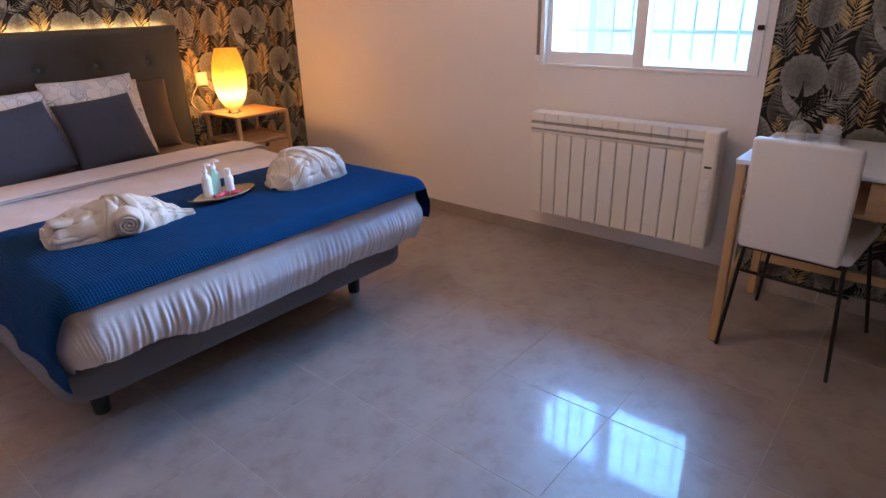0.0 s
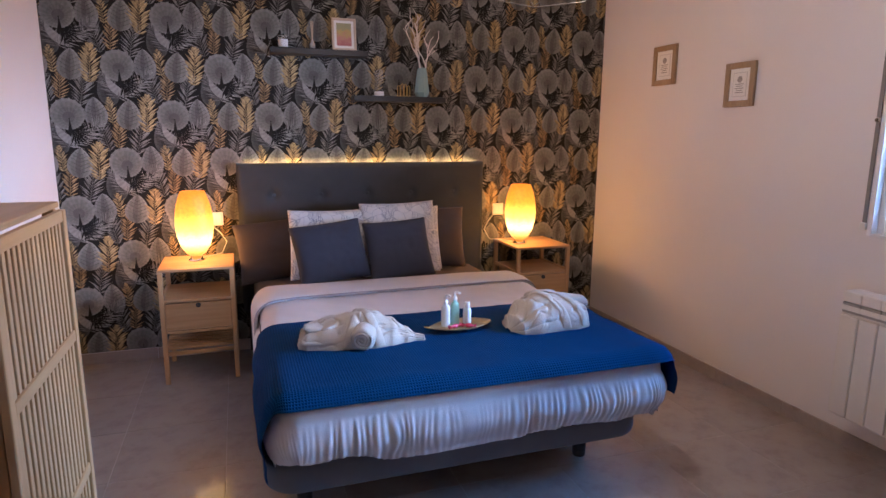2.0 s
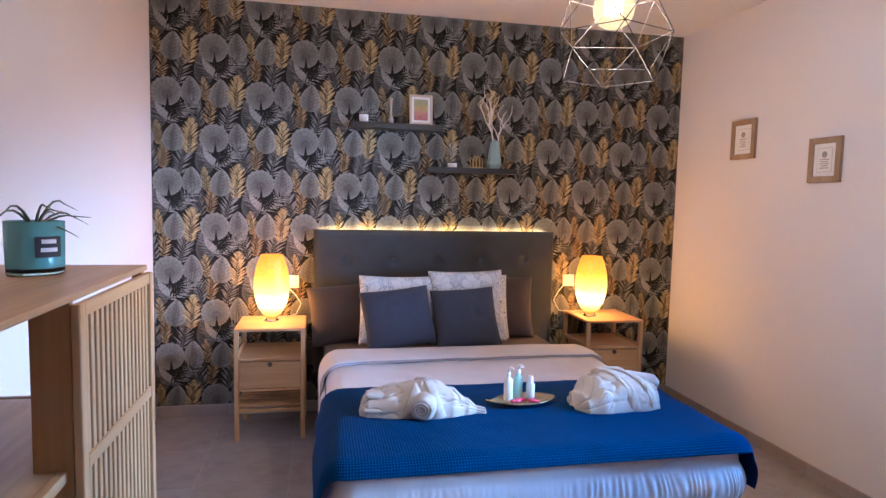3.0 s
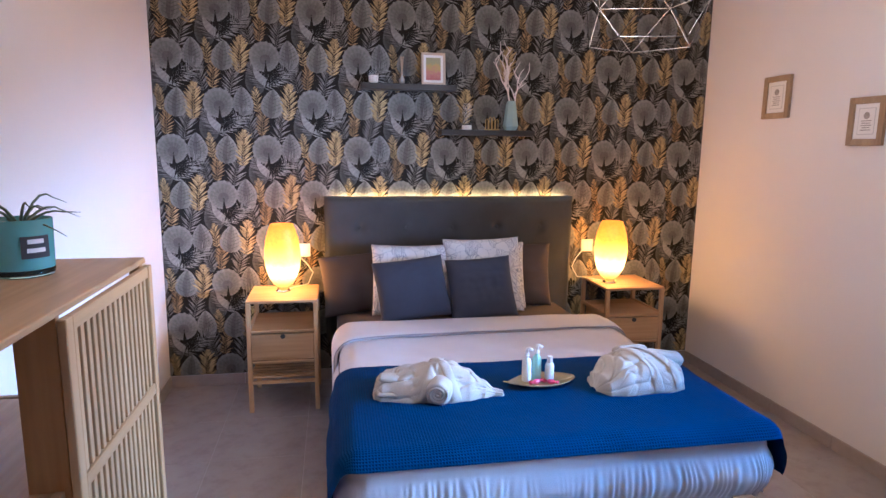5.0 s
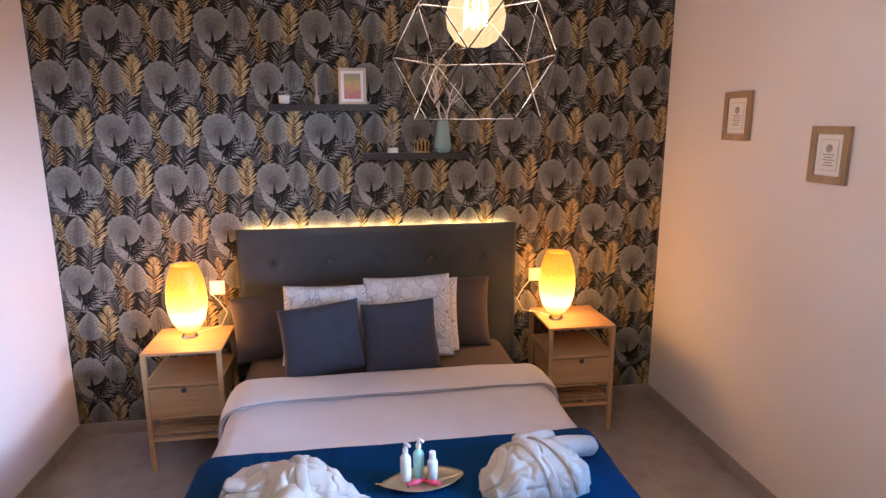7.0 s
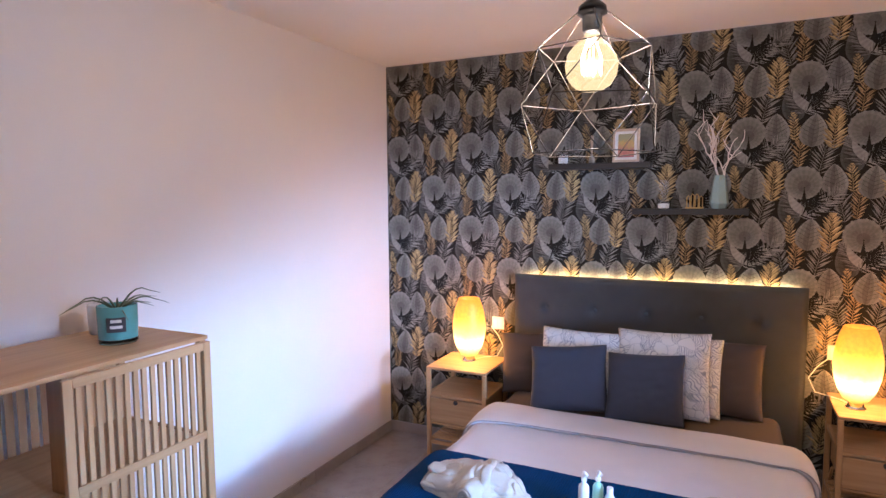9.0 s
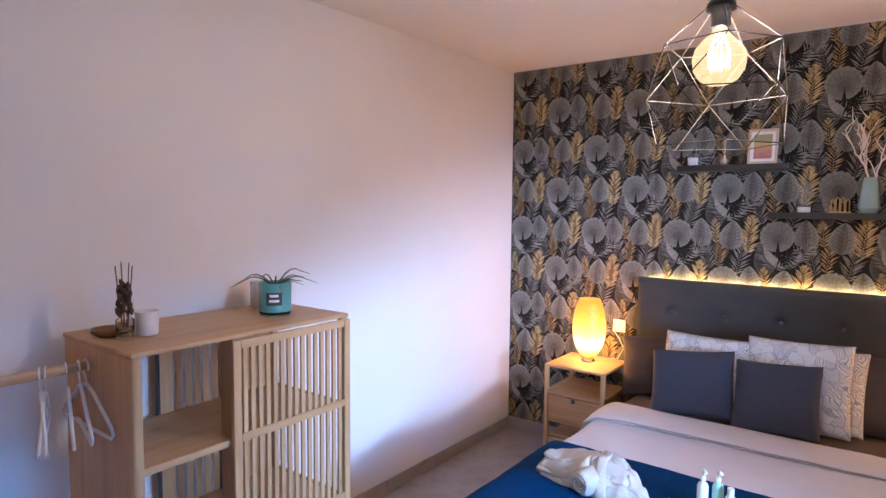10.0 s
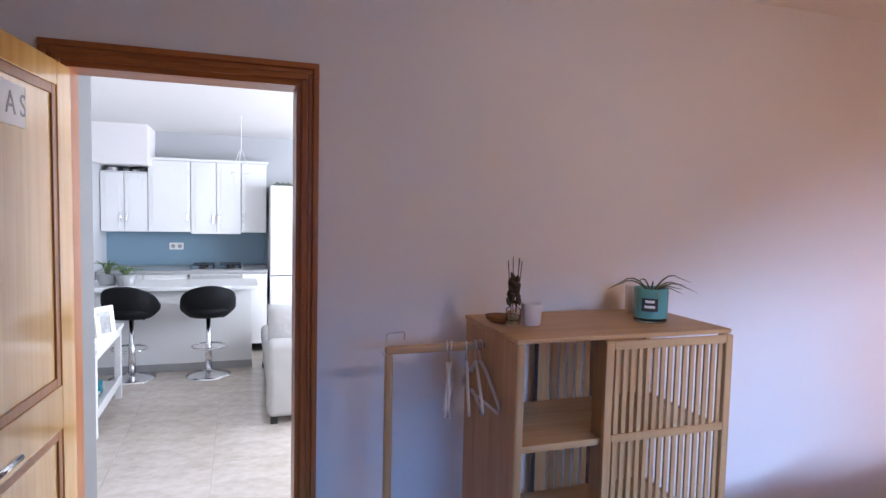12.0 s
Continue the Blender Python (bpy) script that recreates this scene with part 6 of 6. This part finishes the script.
ct = thing("console_table", pose(1.0, -3.68, 0), "white wooden console table with a low shelf along the wall", "table")
for x in (0, 0.36):
    for y in (0, 0.92):
        part("leg", box(x, x + 0.05, y, y + 0.05, 0, 0.60, 0.004), M_WHITE, ct)
part("tabletop", box(-0.015, 0.425, -0.02, 0.99, 0.60, 0.63, 0.005), M_WHITE, ct)
part("apron", box(0.005, 0.025, 0.05, 0.92, 0.54, 0.60), M_WHITE, ct)
part("lower_shelf", box(0.0, 0.41, 0.02, 0.95, 0.13, 0.155, 0.003), M_WHITE, ct)
part("side_rail", box(0.0, 0.02, 0.05, 0.92, 0.155, 0.20, 0.003), M_WHITE, ct)
for y, hgt, n in ((-2.98, 0.24, 1), (-2.80, 0.19, 2)):
    f = thing("photo_frame", pose(1.03 + 0.03 * n, y, 0.632, -8, 0, -128), "cream photo frame standing on the console table", "picture frame", "frames on the console")
    w = hgt * 0.8
    for a in ((0, 0.04, 0, hgt), (w - 0.04, w, 0, hgt), (0.04, w - 0.04, 0, 0.04), (0.04, w - 0.04, hgt - 0.04, hgt)):
        part("frame_bar", box(a[0], a[1], 0, 0.02, a[2], a[3], 0.004), M_RADIATOR, f)
    part("picture", box(0.04, w - 0.04, 0.006, 0.012, 0.04, hgt - 0.04), surface("grey_photo", (0.35, 0.34, 0.33), 0.5, vary=0.4, big=14), f, "plain grey picture")
for k, (c, w) in enumerate((((0.03, 0.25, 0.33), 0.26), ((0.55, 0.55, 0.53), 0.24), ((0.02, 0.32, 0.42), 0.22))):
    b = thing("book", pose(1.08, -3.35, 0.156 + 0.032 * k, 0, 0, 4 * k), "teal and grey book stacked on the low shelf", "book", "books on the console")
    part("cover", box(0, 0.2, 0, w, 0, 0.03, 0.003), surface("book_cover", c, 0.4, vary=0.08), b)
    part("pages", box(0.004, 0.201, 0.004, w - 0.004, 0.004, 0.026), M_PAPER, b)
so = thing("sofa", pose(-0.12, -2.68, 0), "cream grey fabric sofa with rounded arm and a loose cushion", "sofa")
part("arm", box(-0.95, -0.01, -0.22, 0.0, 0.05, 0.62, 0.05, seg=4), M_SOFA, so, "", True)
part("base", box(-0.93, -0.04, -1.75, -0.22, 0.05, 0.26, 0.03, seg=3), M_SOFA, so, "", True)
part("seat_cushion", box(-0.80, -0.02, -0.96, -0.225, 0.26, 0.44, 0.05, seg=4), M_SOFA, so, "", True)
part("seat_cushion", box(-0.80, -0.02, -1.72, -0.975, 0.26, 0.44, 0.05, seg=4), M_SOFA, so, "", True)
part("backrest", box(-0.98, -0.78, -1.75, -0.2, 0.2, 0.80, 0.06, seg=4), M_SOFA, so, "", True)
for x in (-0.9, -0.06):
    for y in (-0.05, -1.7):
        part("foot", box(x - 0.025, x + 0.025, y - 0.025, y + 0.025, 0, 0.055), M_DARKLEG, so)
cushion("cushion", 0.42, 0.42, 0.14, pose(-0.35, -2.98, 0.445, -14, 0, 180), M_SOFA, "cream cushion leaning on the sofa arm", 21)
wp = thing("wire_pendant", pose(0.05, -3.9, 0), "white wire pendant lamp hanging in the kitchen", "pendant lamp")
part("cord", tube([(0, 0, 2.13), (0, 0, 2.44)], 0.003, 6), M_WHITE, wp)
for k in range(5):
    a = 2 * math.pi * k / 5
    part("wire", tube([(0.012 * math.cos(a), 0.012 * math.sin(a), 2.13), (0.085 * math.cos(a), 0.085 * math.sin(a), 1.93), (0.05 * math.cos(a), 0.05 * math.sin(a), 1.86)], 0.003, 6), M_WHITE, wp)
part("ring", tube([(0.085 * math.cos(2 * math.pi * k / 20), 0.085 * math.sin(2 * math.pi * k / 20), 1.93) for k in range(21)], 0.003, 6), M_WHITE, wp)


# ---- floor tiles: last, one object each ----
M_TILE, _t, _p = nodes_of("glossy_mottled_tile")
_n1, _n2, _n3 = noise_at(_t, 2.2, 5, coord="Generated", rough=0.6), noise_at(_t, 9, 6, coord="Object", rough=0.65), noise_at(_t, 60, 4)
_ob = _t.nodes.new("ShaderNodeObjectInfo")
_b = mixed(_t, 0.55, ramp(_t, _n1.outputs["Fac"], [(0.32, (0.328, 0.262, 0.230)), (0.55, (0.385, 0.328, 0.295)), (0.72, (0.435, 0.385, 0.353))]).outputs["Color"], ramp(_t, _n2.outputs["Fac"], [(0.36, (0.279, 0.221, 0.197)), (0.5, (0.385, 0.328, 0.295)), (0.66, (0.410, 0.361, 0.328))]).outputs["Color"])
_b = mixed(_t, 1.0, _b, ramp(_t, _ob.outputs["Random"], [(0.0, (0.80, 0.81, 0.83)), (1.0, (0.88, 0.89, 0.91))]).outputs["Color"], "MULTIPLY")
_t.links.new(_b, _p.inputs["Base Color"])
_mr = _t.nodes.new("ShaderNodeMapRange")
_mr.inputs["To Min"].default_value, _mr.inputs["To Max"].default_value = 0.32, 0.46
_t.links.new(_n2.outputs["Fac"], _mr.inputs["Value"])
_t.links.new(_mr.outputs["Result"], _p.inputs["Roughness"])
_p.inputs["Coat Weight"].default_value, _p.inputs["Coat Roughness"].default_value, _p.inputs["Coat IOR"].default_value = 0.42, 0.06, 1.5
bumped(_t, _p, _n2.outputs["Fac"], 0.05, 0.002)
TS = 0.4545


def lay_tiles(parent, x0, x1, y0, y1, ox, oy, size, material, joint=0.0022):
    shared = {}
    i0, j0 = math.floor((x0 - ox) / size), math.floor((y0 - oy) / size)
    for i in range(i0, math.ceil((x1 - ox) / size)):
        for j in range(j0, math.ceil((y1 - oy) / size)):
            a, b = max(x0, ox + i * size), min(x1, ox + (i + 1) * size)
            c, d = max(y0, oy + j * size), min(y1, oy + (j + 1) * size)
            key = (round(b - a, 4), round(d - c, 4))
            if key[0] < 0.02 or key[1] < 0.02:
                continue
            if key not in shared:
                bm = box(-key[0] / 2 + joint / 2, key[0] / 2 - joint / 2, -key[1] / 2 + joint / 2, key[1] / 2 - joint / 2, -0.02, 0.0, 0.0012, seg=1)
                me = bpy.data.meshes.new("tile")
                bm.to_mesh(me)
                bm.free()
                me.materials.append(material)
                shared[key] = me
            t = new("tile", shared[key])
            t.parent = parent
            t.location = ((a + b) / 2, (c + d) / 2, 0.0)


lay_tiles(floor, XH + 0.001, XB - 0.001, YL - 0.07, YR - 0.001, -1.012, 1.87, TS, M_TILE)
lay_tiles(lfloor, LX0 + 0.001, LX1 - 0.001, KY + 0.001, YL - 0.071, 0.23, -0.9, 0.60, M_MARBLE, 0.002)
